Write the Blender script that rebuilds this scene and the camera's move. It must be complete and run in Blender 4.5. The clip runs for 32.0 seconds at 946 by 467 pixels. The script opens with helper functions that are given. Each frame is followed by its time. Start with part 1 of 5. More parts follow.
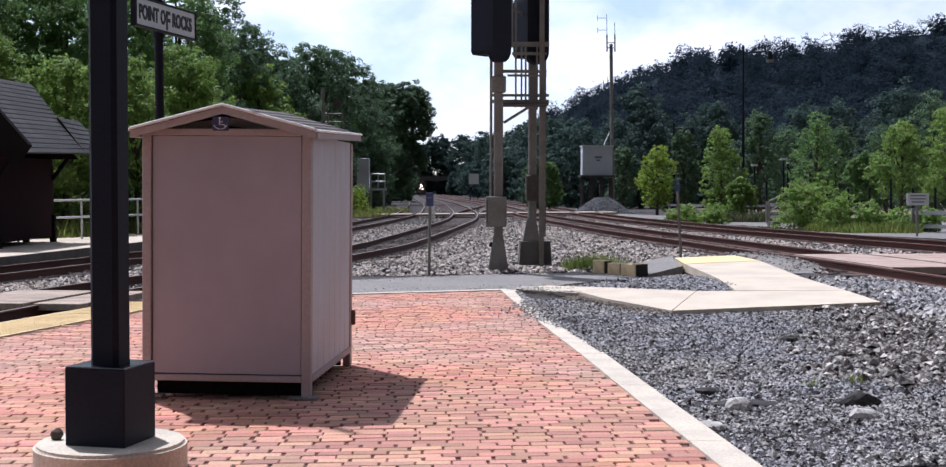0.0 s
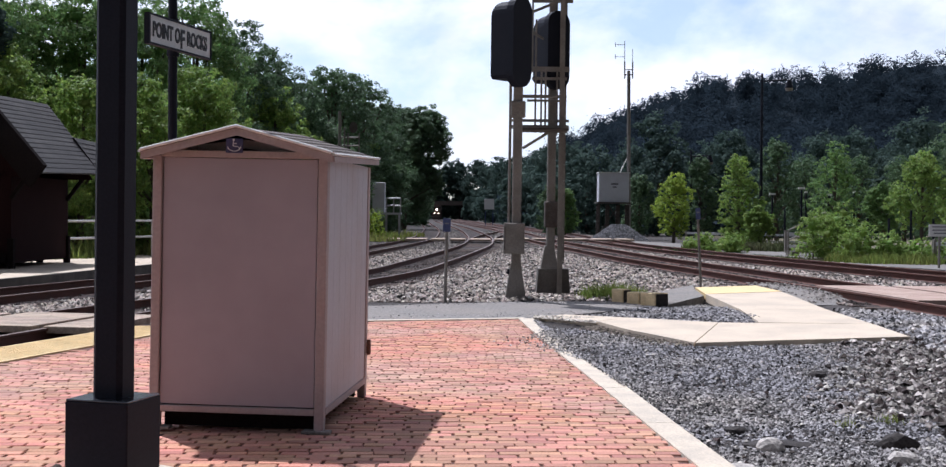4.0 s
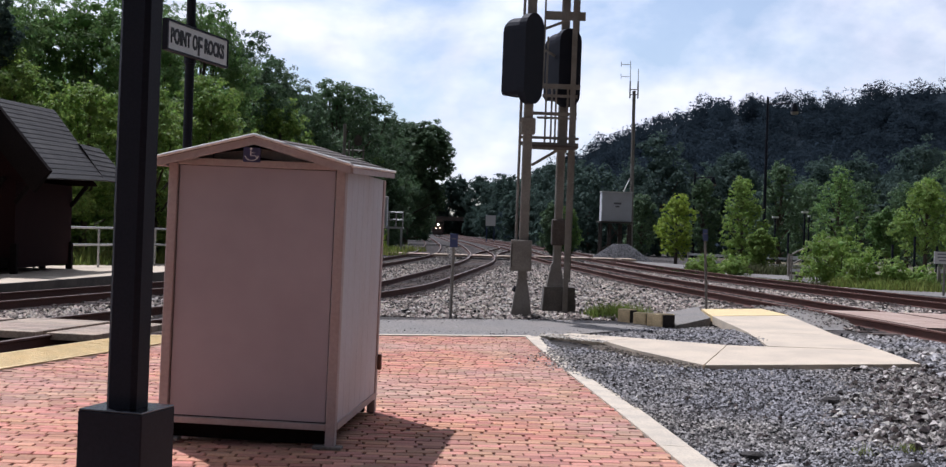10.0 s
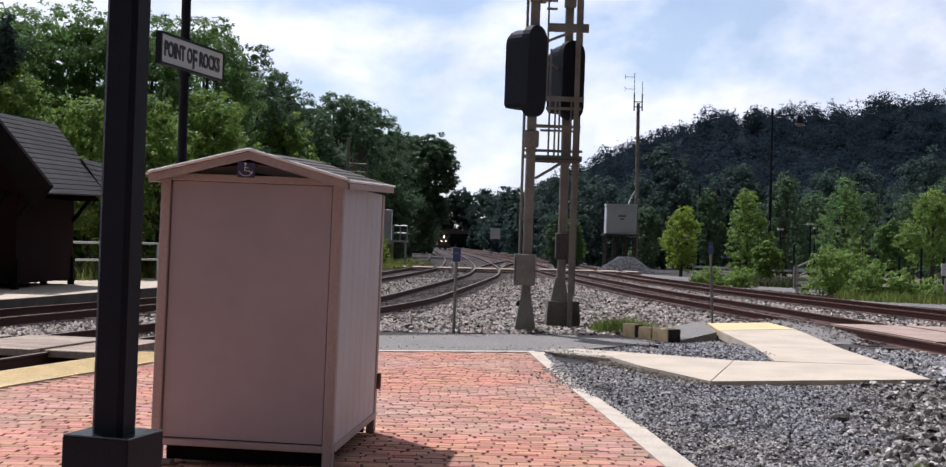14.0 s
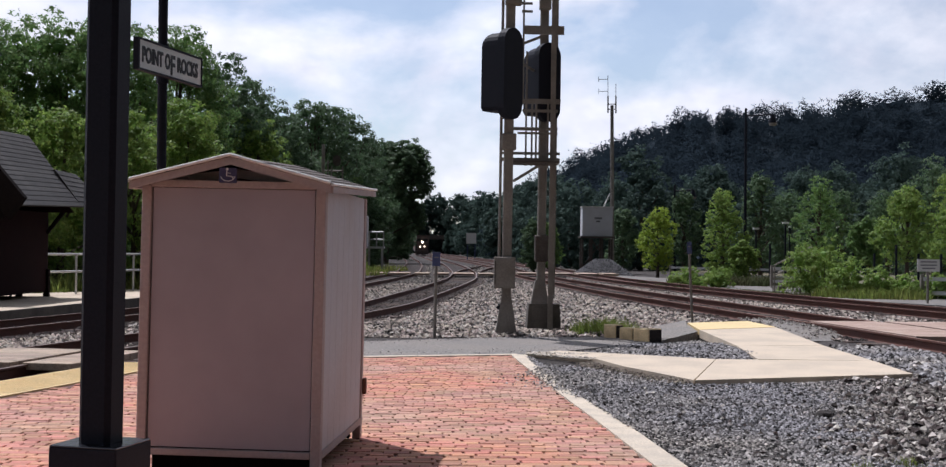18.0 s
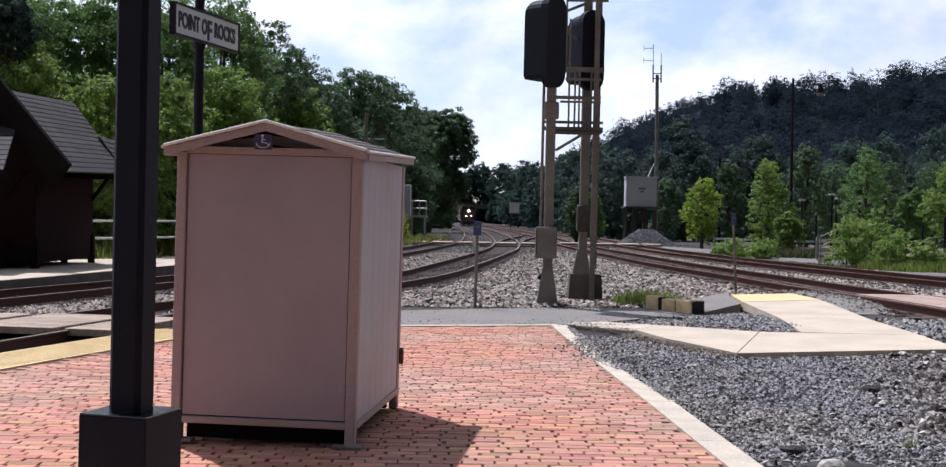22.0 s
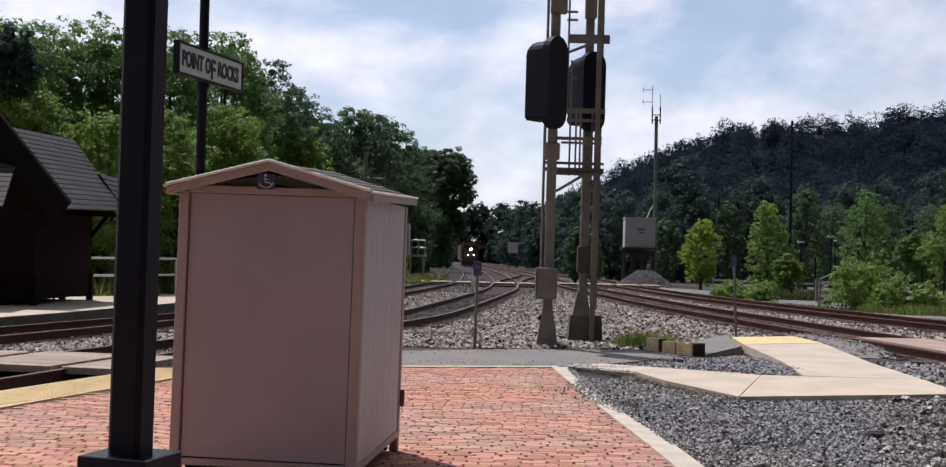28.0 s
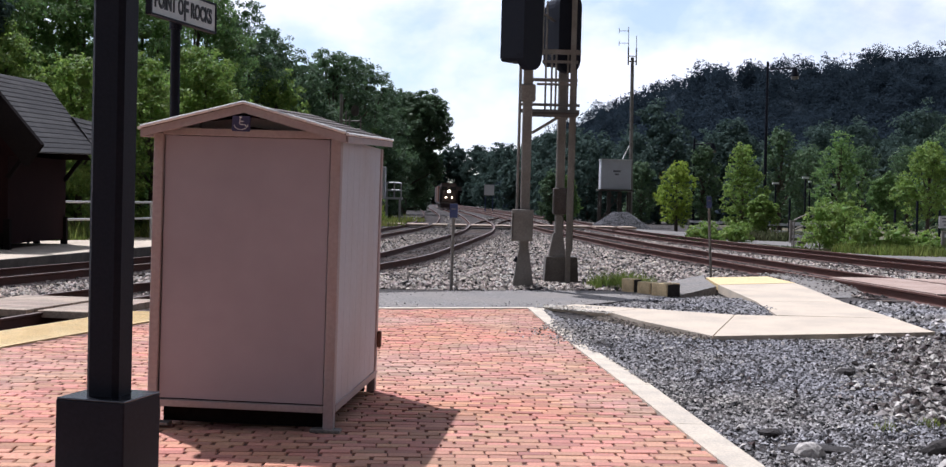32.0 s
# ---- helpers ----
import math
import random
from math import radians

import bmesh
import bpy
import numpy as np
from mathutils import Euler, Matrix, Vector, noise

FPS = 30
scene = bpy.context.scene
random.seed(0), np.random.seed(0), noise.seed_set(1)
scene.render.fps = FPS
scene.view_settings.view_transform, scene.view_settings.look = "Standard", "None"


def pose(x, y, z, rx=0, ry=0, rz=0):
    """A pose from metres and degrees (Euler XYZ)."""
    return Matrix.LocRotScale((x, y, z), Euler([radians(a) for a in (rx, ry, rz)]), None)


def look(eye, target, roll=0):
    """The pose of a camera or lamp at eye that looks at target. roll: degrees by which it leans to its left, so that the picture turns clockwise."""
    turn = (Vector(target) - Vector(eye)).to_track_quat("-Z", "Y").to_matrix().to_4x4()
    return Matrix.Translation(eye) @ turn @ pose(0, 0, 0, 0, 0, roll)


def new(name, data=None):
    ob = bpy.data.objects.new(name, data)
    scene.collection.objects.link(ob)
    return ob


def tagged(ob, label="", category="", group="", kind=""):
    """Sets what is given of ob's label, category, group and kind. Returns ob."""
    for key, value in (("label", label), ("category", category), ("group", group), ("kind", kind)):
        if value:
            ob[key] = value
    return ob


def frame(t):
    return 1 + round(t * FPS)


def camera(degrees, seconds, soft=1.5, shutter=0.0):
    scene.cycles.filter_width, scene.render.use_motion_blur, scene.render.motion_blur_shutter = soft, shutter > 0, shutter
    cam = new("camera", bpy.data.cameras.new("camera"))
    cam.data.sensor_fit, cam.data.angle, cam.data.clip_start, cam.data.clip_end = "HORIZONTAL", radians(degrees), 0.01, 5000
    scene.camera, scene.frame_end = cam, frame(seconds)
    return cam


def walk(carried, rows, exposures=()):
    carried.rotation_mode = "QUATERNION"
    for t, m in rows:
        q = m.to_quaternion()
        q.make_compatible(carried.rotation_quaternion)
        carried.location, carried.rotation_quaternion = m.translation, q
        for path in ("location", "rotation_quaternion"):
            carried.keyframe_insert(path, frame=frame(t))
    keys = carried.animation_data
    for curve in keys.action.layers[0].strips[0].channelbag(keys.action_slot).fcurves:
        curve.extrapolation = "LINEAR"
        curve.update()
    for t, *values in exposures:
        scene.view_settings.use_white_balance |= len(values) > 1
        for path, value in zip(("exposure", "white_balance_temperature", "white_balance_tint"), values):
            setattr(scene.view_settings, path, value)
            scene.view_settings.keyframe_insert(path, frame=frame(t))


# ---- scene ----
# camera path: seconds, place, pitch, lean, yaw
PATH = [
    (0, 0.060, -0.169, 1.524, -1.96, 0.34, -0.53),
    (0.5, 0.032, -0.158, 1.529, -0.80, 0.55, -0.21),
    (1, 0.006, -0.135, 1.526, -0.89, 0.40, 0.10),
    (1.5, 0.027, -0.071, 1.529, -1.34, 0.40, -0.35),
    (2, 0.078, 0.009, 1.541, -0.97, -0.49, -0.97),
    (2.5, 0.096, 0.060, 1.528, -0.74, -0.62, 0.75),
    (3, 0.065, 0.124, 1.530, -1.27, -0.27, 0.50),
    (3.5, 0.017, 0.169, 1.539, -1.04, -0.22, 0.24),
    (5.5, 0.009, 0.210, 1.542, -0.45, -0.84, -0.02),
    (6, 0.008, 0.221, 1.546, -0.16, -0.97, -0.12),
    (6.5, 0.002, 0.240, 1.551, -0.01, -0.83, 0.07),
    (7, -0.014, 0.233, 1.546, 0.08, -1.16, 0.07),
    (7.5, -0.035, 0.251, 1.546, 0.15, -0.96, 0.22),
    (8, -0.046, 0.270, 1.544, 0.13, -1.12, 0.16),
    (8.5, -0.063, 0.278, 1.537, -0.17, -1.41, 0.74),
    (9, -0.078, 0.294, 1.536, -0.51, -1.71, 0.30),
    (9.5, -0.096, 0.297, 1.536, -0.24, -1.80, 0.09),
    (10, -0.113, 0.307, 1.535, -0.11, -1.75, 0.16),
    (10.5, -0.109, 0.314, 1.538, -0.24, -1.83, -0.16),
    (11, -0.061, 0.361, 1.545, -0.22, -2.36, -0.62),
    (11.5, -0.046, 0.381, 1.544, -0.45, -0.97, 0.97),
    (12, -0.022, 0.374, 1.547, -0.25, -1.14, 0.74),
    (12.5, -0.009, 0.393, 1.544, -0.09, -1.78, 0.92),
    (13, -0.009, 0.414, 1.551, -0.19, -1.40, 1.22),
    (13.5, -0.048, 0.495, 1.560, 0.46, -1.76, 0.49),
    (15.5, -0.109, 0.561, 1.547, 0.41, -0.85, 0.26),
    (16, -0.112, 0.569, 1.540, 0.08, -0.74, -0.10),
    (16.5, -0.122, 0.592, 1.538, -0.28, -0.45, -0.27),
    (17, -0.134, 0.588, 1.542, 0.25, -0.86, -0.43),
    (17.5, -0.141, 0.588, 1.543, 0.54, -0.83, -0.78),
    (18, -0.146, 0.584, 1.535, 0.71, -0.48, -0.71),
    (18.5, -0.148, 0.585, 1.539, 0.88, -0.80, -0.26),
    (19, -0.147, 0.596, 1.537, 0.58, -0.89, -0.18),
    (19.5, -0.151, 0.589, 1.528, 0.06, -1.03, -0.13),
    (20, -0.163, 0.591, 1.525, -0.35, -1.04, 0.31),
    (20.5, -0.180, 0.610, 1.530, 0.26, -0.83, 0.21),
    (21, -0.176, 0.656, 1.527, -0.39, -0.55, -0.59),
    (21.5, -0.147, 0.708, 1.527, -0.71, -0.67, 1.22),
    (22, -0.110, 0.730, 1.534, -0.69, -0.89, 1.24),
    (22.5, -0.098, 0.752, 1.537, -1.00, -1.49, 0.67),
    (23, -0.128, 0.768, 1.534, -0.95, -0.18, 1.17),
    (23.5, -0.141, 0.768, 1.535, -0.92, -0.73, 0.94),
    (24, -0.142, 0.765, 1.539, -0.23, -0.90, 1.27),
    (24.5, -0.148, 0.769, 1.545, 0.11, -0.84, 1.03),
    (25, -0.146, 0.763, 1.545, 0.94, -0.78, 1.27),
    (25.5, -0.150, 0.752, 1.547, 1.15, -1.10, 1.23),
    (27.5, -0.151, 0.793, 1.542, 0.99, -1.29, 1.00),
    (28, -0.146, 0.788, 1.547, 1.09, -1.30, 1.16),
    (28.5, -0.138, 0.782, 1.544, 1.10, -0.93, 0.79),
    (29, -0.136, 0.785, 1.544, 0.91, -0.80, 0.41),
    (29.5, -0.135, 0.795, 1.540, 0.03, -0.57, 0.56),
    (30, -0.129, 0.776, 1.536, -0.92, -0.42, 0.87),
    (30.5, -0.131, 0.774, 1.541, -1.65, -0.87, 0.77),
    (31, -0.131, 0.761, 1.541, -1.24, -1.64, -0.46),
    (31.5, -0.132, 0.756, 1.536, -0.99, -0.71, 0.46),
    (32, -0.143, 0.760, 1.540, -1.48, -1.07, 0.09),
]
cam = camera(40.8, 32.0, soft=1.35)
walk(cam, [(t, pose(x, y, z, 90 + p, r, w)) for t, x, y, z, p, r, w in PATH],
     exposures=[(t, e + 0.04, k, 15) for t, e, k in ((0, -0.14, 5700), (1.0, -0.14, 5700), (3, -0.14, 5750), (6, -0.31, 5880), (8, -0.4, 5880), (13, -0.32, 5950), (17, -0.42, 6100), (19, -0.48, 6050), (20, -0.4, 6050), (21, -0.42, 5950), (22, -0.26, 5900), (24, -0.3, 5950), (25, -0.42, 6050), (28, -0.52, 6150), (29, -0.52, 6100), (30, -0.27, 5900), (32, -0.17, 5880))])

# ---- world, sun ----
SUN = Vector((-0.56, 0.86, 1.93)).normalized()
world = bpy.data.worlds.new("sky")
scene.world = world
world.use_nodes = True
wn, wl = world.node_tree.nodes, world.node_tree.links
wn.clear()


def wnode(kind, **kw):
    n = wn.new(kind)
    for k, v in kw.items():
        n.inputs[k.replace("_", " ")].default_value = v
    return n


sky = wn.new("ShaderNodeTexSky")
sky.sky_type, sky.sun_disc = "NISHITA", False
sky.sun_elevation, sky.sun_rotation = math.asin(SUN.z), math.atan2(SUN.x, SUN.y)
sky.air_density, sky.dust_density, sky.ozone_density = 1.0, 0.6, 1.2
coord = wn.new("ShaderNodeTexCoord")
sep = wn.new("ShaderNodeSeparateXYZ")
wl.new(coord.outputs["Generated"], sep.inputs[0])
lift = wn.new("ShaderNodeMath")
lift.operation, lift.inputs[1].default_value = "ADD", 0.55
wl.new(sep.outputs[2], lift.inputs[0])
flat = []
for i in (0, 1):
    d = wn.new("ShaderNodeMath")
    d.operation = "DIVIDE"
    wl.new(sep.outputs[i], d.inputs[0])
    wl.new(lift.outputs[0], d.inputs[1])
    flat.append(d)
comb = wn.new("ShaderNodeCombineXYZ")
wl.new(flat[0].outputs[0], comb.inputs[0])
wl.new(flat[1].outputs[0], comb.inputs[1])
shift = wn.new("ShaderNodeVectorMath")
shift.operation, shift.inputs[1].default_value = "ADD", (3.1, 1.4, 0.0)
wl.new(comb.outputs[0], shift.inputs[0])
cloud = wnode("ShaderNodeTexNoise", Scale=4.2, Detail=9.0, Roughness=0.52, Distortion=0.15)
wl.new(shift.outputs[0], cloud.inputs["Vector"])
cover = wn.new("ShaderNodeValToRGB")
cover.color_ramp.elements[0].position, cover.color_ramp.elements[1].position = 0.4, 0.57
cover.color_ramp.elements[0].color = (0.22, 0.22, 0.22, 1)
wl.new(cloud.outputs[0], cover.inputs[0])
inner = wnode("ShaderNodeTexNoise", Scale=11.0, Detail=6.0, Roughness=0.6)
wl.new(shift.outputs[0], inner.inputs["Vector"])
puff = wn.new("ShaderNodeValToRGB")
puff.color_ramp.elements[0].position, puff.color_ramp.elements[1].position = 0.35, 0.7
puff.color_ramp.elements[0].color, puff.color_ramp.elements[1].color = (12.4, 12.7, 13.8, 1), (16.2, 16.2, 16.6, 1)
wl.new(inner.outputs[0], puff.inputs[0])
blend = wn.new("ShaderNodeMixRGB")
wl.new(cover.outputs[0], blend.inputs[0])
haze = wn.new("ShaderNodeVectorMath")
haze.operation, haze.inputs["Scale"].default_value = "SCALE", 1.55
wl.new(sky.outputs[0], haze.inputs[0])
wl.new(haze.outputs[0], blend.inputs[1])
# the sky towards the sun is brighter than opposite to it
aim = wn.new("ShaderNodeVectorMath")
aim.operation, aim.inputs[1].default_value = "DOT_PRODUCT", (-0.546, 0.838, 0.0)
wl.new(coord.outputs["Generated"], aim.inputs[0])
facing = wn.new("ShaderNodeMapRange")
for k, v in zip((1, 2, 3, 4), (-0.6, 0.72, 0.05, 1.0)):
    facing.inputs[k].default_value = v
wl.new(aim.outputs["Value"], facing.inputs[0])
lit = wn.new("ShaderNodeVectorMath")
lit.operation = "SCALE"
wl.new(puff.outputs[0], blend.inputs[2])
wl.new(blend.outputs[0], lit.inputs[0])
wl.new(facing.outputs[0], lit.inputs["Scale"])
ground_haze = wn.new("ShaderNodeBackground")
ground_haze.inputs[1].default_value = 0.088
wl.new(lit.outputs[0], ground_haze.inputs[0])
wout = wn.new("ShaderNodeOutputWorld")
wl.new(ground_haze.outputs[0], wout.inputs[0])

sun = new("sun", bpy.data.lights.new("sun", "SUN"))
sun.data.energy, sun.data.angle, sun.data.color = 5.0, radians(0.6), (1.0, 0.97, 0.935)
sun.matrix_world = look(SUN * 100, (0, 0, 0))


# ---- materials ----
def material(name, color, rough=0.8, metal=0.0, vary=0.25, scale=6.0, fine=60.0, bump=0.3, depth=0.01,
             second=None, amount=0.5, each=0.0, island=0.0, translucent=0.0, spec=0.5, coarse_pos=(0.4, 0.65)):
    """A surface with a colour that varies at two sizes, a second colour in patches, and relief."""
    m = bpy.data.materials.new(name)
    m.use_nodes = True
    n, l = m.node_tree.nodes, m.node_tree.links
    bsdf = n["Principled BSDF"]
    out = n["Material Output"]
    bsdf.inputs["Roughness"].default_value, bsdf.inputs["Metallic"].default_value = rough, metal
    bsdf.inputs["Specular IOR Level"].default_value = spec
    tc = n.new("ShaderNodeTexCoord")
    place = tc.outputs["Object"]
    big = n.new("ShaderNodeTexNoise")
    big.inputs["Scale"].default_value, big.inputs["Detail"].default_value = scale, 5
    small = n.new("ShaderNodeTexNoise")
    small.inputs["Scale"].default_value, small.inputs["Detail"].default_value = fine, 3
    l.new(place, big.inputs["Vector"])
    l.new(place, small.inputs["Vector"])
    ramp = n.new("ShaderNodeValToRGB")
    ramp.color_ramp.elements[0].position, ramp.color_ramp.elements[1].position = coarse_pos
    l.new(big.outputs[0], ramp.inputs[0])
    mix = n.new("ShaderNodeMixRGB")
    mix.inputs[1].default_value = (*color, 1)
    other = second or tuple(c * (1 - vary) for c in color)
    mix.inputs[2].default_value = (*other, 1)
    gain = n.new("ShaderNodeMath")
    gain.operation, gain.inputs[1].default_value = "MULTIPLY", amount
    l.new(ramp.outputs[0], gain.inputs[0])
    l.new(gain.outputs[0], mix.inputs[0])
    hsv = n.new("ShaderNodeHueSaturation")
    l.new(mix.outputs[0], hsv.inputs["Color"])
    rng = n.new("ShaderNodeMapRange")
    rng.inputs[1].default_value, rng.inputs[2].default_value = 0.3, 0.7
    rng.inputs[3].default_value, rng.inputs[4].default_value = 1 - vary, 1 + vary
    l.new(small.outputs[0], rng.inputs[0])
    value = rng.outputs[0]
    if each or island:
        if each:
            info = n.new("ShaderNodeObjectInfo").outputs["Random"]
        else:
            info = n.new("ShaderNodeNewGeometry").outputs["Random Per Island"]
        r2 = n.new("ShaderNodeMapRange")
        s = each or island
        r2.inputs[3].default_value, r2.inputs[4].default_value = 1 - s, 1 + s
        l.new(info, r2.inputs[0])
        mul = n.new("ShaderNodeMath")
        mul.operation = "MULTIPLY"
        l.new(value, mul.inputs[0])
        l.new(r2.outputs[0], mul.inputs[1])
        value = mul.outputs[0]
        r3 = n.new("ShaderNodeMapRange")
        r3.inputs[3].default_value, r3.inputs[4].default_value = 0.5 - 0.03 * min(1, s * 2), 0.5 + 0.03 * min(1, s * 2)
        w = n.new("ShaderNodeTexWhiteNoise")
        w.noise_dimensions = "1D"
        l.new(info, w.inputs["W"])
        l.new(w.outputs["Value"], r3.inputs[0])
        l.new(r3.outputs[0], hsv.inputs["Hue"])
    l.new(value, hsv.inputs["Value"])
    l.new(hsv.outputs[0], bsdf.inputs["Base Color"])
    if bump:
        b = n.new("ShaderNodeBump")
        b.inputs["Strength"].default_value, b.inputs["Distance"].default_value = bump, depth
        l.new(small.outputs[0], b.inputs["Height"])
        l.new(b.outputs[0], bsdf.inputs["Normal"])
    if translucent:
        tr = n.new("ShaderNodeBsdfTranslucent")
        l.new(hsv.outputs[0], tr.inputs[0])
        mx = n.new("ShaderNodeMixShader")
        mx.inputs[0].default_value = translucent
        l.new(bsdf.outputs[0], mx.inputs[1])
        l.new(tr.outputs[0], mx.inputs[2])
        l.new(mx.outputs[0], out.inputs[0])
    return m


def glow(name, color, strength):
    m = bpy.data.materials.new(name)
    m.use_nodes = True
    b = m.node_tree.nodes["Principled BSDF"]
    b.inputs["Base Color"].default_value = (*color, 1)
    b.inputs["Emission Color"].default_value = (*color, 1)
    b.inputs["Emission Strength"].default_value = strength
    return m


BRICK = material("brick_paver", (0.52, 0.235, 0.153), 0.85, vary=0.14, scale=0.55, fine=45, bump=0.5, depth=0.004, second=(0.46, 0.275, 0.205), amount=0.9, each=0.28)
BRICK_FAR = material("brick_paver_joined", (0.52, 0.235, 0.153), 0.85, vary=0.14, scale=0.55, fine=45, bump=0.5, depth=0.004, second=(0.46, 0.275, 0.205), amount=0.9, island=0.28)
JOINT = material("joint_sand", (0.15, 0.075, 0.058), 0.95, vary=0.4, scale=3, fine=80)
CONCRETE = material("concrete", (0.64, 0.535, 0.41), 0.9, vary=0.12, scale=1.5, fine=70, bump=0.4, depth=0.004, second=(0.52, 0.44, 0.345), amount=0.8)
KERB = material("kerb_concrete", (0.65, 0.56, 0.44), 0.9, vary=0.15, scale=2.5, fine=60, bump=0.5, depth=0.006, second=(0.5, 0.44, 0.36), amount=0.8)
OLD_CONCRETE = material("old_concrete", (0.13, 0.115, 0.1), 0.95, vary=0.25, scale=2.5, fine=50, bump=0.6, second=(0.075, 0.065, 0.058), amount=0.8)
ASPHALT = material("asphalt", (0.235, 0.212, 0.19), 0.95, vary=0.4, scale=0.8, fine=28, bump=0.6, second=(0.2, 0.19, 0.18), amount=0.7)
YELLOW = material("tactile_yellow", (0.8, 0.6, 0.3), 0.75, vary=0.12, scale=2.5, fine=50, second=(0.68, 0.53, 0.28), amount=0.6)
YELLOW_WOOD = material("yellow_painted_wood", (0.74, 0.57, 0.32), 0.85, vary=0.2, scale=5, fine=50, second=(0.5, 0.36, 0.2), amount=0.8)
PLANK = material("grey_plank", (0.45, 0.34, 0.26), 0.9, vary=0.22, scale=3, fine=40, bump=0.6, each=0.15, second=(0.3, 0.25, 0.2), amount=0.7)
PINK_PLANK = material("crossing_panel", (0.45, 0.33, 0.27), 0.9, vary=0.2, scale=2, fine=50, second=(0.33, 0.22, 0.17), amount=0.8)
RUST = material("rusty_rail", (0.1, 0.034, 0.022), 0.8, vary=0.3, scale=3, fine=60, bump=0.3, second=(0.08, 0.034, 0.025), amount=0.7)
RUST_TOP = material("rusty_rail_head", (0.2, 0.092, 0.06), 0.65, metal=0.05, vary=0.2, scale=2, fine=60, second=(0.14, 0.07, 0.048), amount=0.7)
RAIL_TOP = material("rail_head", (0.115, 0.076, 0.061), 0.5, metal=0.25, vary=0.2, scale=2, fine=60, second=(0.18, 0.105, 0.077), amount=0.7)
TIE = material("tie_wood", (0.11, 0.08, 0.065), 0.95, vary=0.3, scale=3, fine=30, bump=0.7, each=0.25)
DIRTY_BED = material("rust_stained_bed", (0.034, 0.023, 0.02), 0.95, vary=0.5, scale=1.5, fine=26, bump=1.0, depth=0.03, second=(0.026, 0.02, 0.018), amount=0.7)
DIRTY_BALLAST = material("rust_stained_stone", (0.052, 0.037, 0.032), 0.9, vary=0.15, scale=0.4, fine=30, bump=0.3, island=0.5, second=(0.045, 0.034, 0.03), amount=0.7)
# Bed kept near black to draw the shade in gaps between loose stones.
SHADED_BALLAST_BED = material("ballast_bed", (0.036, 0.03, 0.027), 0.95, vary=0.5, scale=1.2, fine=26, bump=1.0, depth=0.03, second=(0.07, 0.058, 0.053), amount=0.7)
BALLAST = material("ballast_stone", (0.385, 0.325, 0.275), 0.9, vary=0.15, scale=0.4, fine=30, bump=0.3, island=1.1, second=(0.25, 0.21, 0.19), amount=0.6)
PALE_STONE = material("pale_ballast_stone", (0.58, 0.53, 0.48), 0.9, vary=0.15, scale=2, fine=30, bump=0.3, island=0.4)
GRAVEL = material("grey_gravel", (0.265, 0.256, 0.264), 0.9, vary=0.15, scale=0.5, fine=40, bump=0.3, island=1.1, second=(0.33, 0.3, 0.265), amount=0.8)
HEAP_STONE = material("crushed_grey_stone", (0.16, 0.16, 0.17), 0.9, vary=0.15, scale=0.5, fine=30, bump=0.3, island=0.7)
RUBBLE = material("broken_concrete", (0.66, 0.6, 0.52), 0.9, vary=0.1, scale=2, fine=40, bump=0.3, island=0.25)
GRAVEL_BED = material("gravel_bed", (0.12, 0.115, 0.117), 0.95, vary=0.45, scale=0.8, fine=45, bump=1.0, depth=0.015, second=(0.22, 0.198, 0.18), amount=0.7)
ROCK = material("pale_rock", (0.5, 0.46, 0.42), 0.9, vary=0.25, scale=8, fine=50, bump=0.8, depth=0.01)
DARK_WOOD = material("old_timber", (0.045, 0.038, 0.035), 0.9, vary=0.4, scale=8, fine=40, bump=0.8)
EARTH = material("earth", (0.16, 0.13, 0.09), 0.95, vary=0.3, scale=0.08, fine=4, bump=0.5, second=(0.07, 0.1, 0.035), amount=0.9)
LOT = material("worn_road", (0.2, 0.185, 0.17), 0.95, vary=0.2, scale=0.3, fine=20, second=(0.15, 0.14, 0.13), amount=0.7)
MAROON_BOARD = material("maroon_board", (0.075, 0.035, 0.035), 0.9, vary=0.2, scale=3, fine=30)
BLACK_GLOSS = material("glossy_black_paint", (0.012, 0.013, 0.018), 0.22, vary=0.1, scale=5, fine=60, bump=0.03, depth=0.001, spec=0.6)
NAVY = material("navy_sign_paint", (0.05, 0.045, 0.11), 0.5, vary=0.1, scale=5, fine=40)
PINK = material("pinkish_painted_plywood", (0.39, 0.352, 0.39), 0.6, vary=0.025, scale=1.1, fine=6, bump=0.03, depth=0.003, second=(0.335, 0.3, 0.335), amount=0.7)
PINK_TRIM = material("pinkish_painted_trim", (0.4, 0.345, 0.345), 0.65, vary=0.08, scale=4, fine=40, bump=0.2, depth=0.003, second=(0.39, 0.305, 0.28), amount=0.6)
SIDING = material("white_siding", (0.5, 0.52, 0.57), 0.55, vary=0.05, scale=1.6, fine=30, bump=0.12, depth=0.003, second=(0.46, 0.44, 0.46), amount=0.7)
SHINGLE = material("asphalt_shingle", (0.12, 0.1, 0.09), 0.95, vary=0.3, scale=3, fine=90, bump=0.7, each=0.2)
ROOF_SLATE = material("dark_roof_slate", (0.032, 0.029, 0.03), 0.85, vary=0.25, scale=1.2, fine=20, bump=0.5, each=0.25, second=(0.06, 0.055, 0.052), amount=0.7)
# For dark boards, and for shade drawn under bench, overhang and shed.
SHADOW_WOOD = material("dark_board_and_shade", (0.013, 0.01, 0.01), 0.95, vary=0.2, scale=3, fine=30, spec=0.05)
MAROON = material("maroon_paint", (0.02, 0.009, 0.01), 0.9, vary=0.2, scale=2, fine=30, spec=0.05)
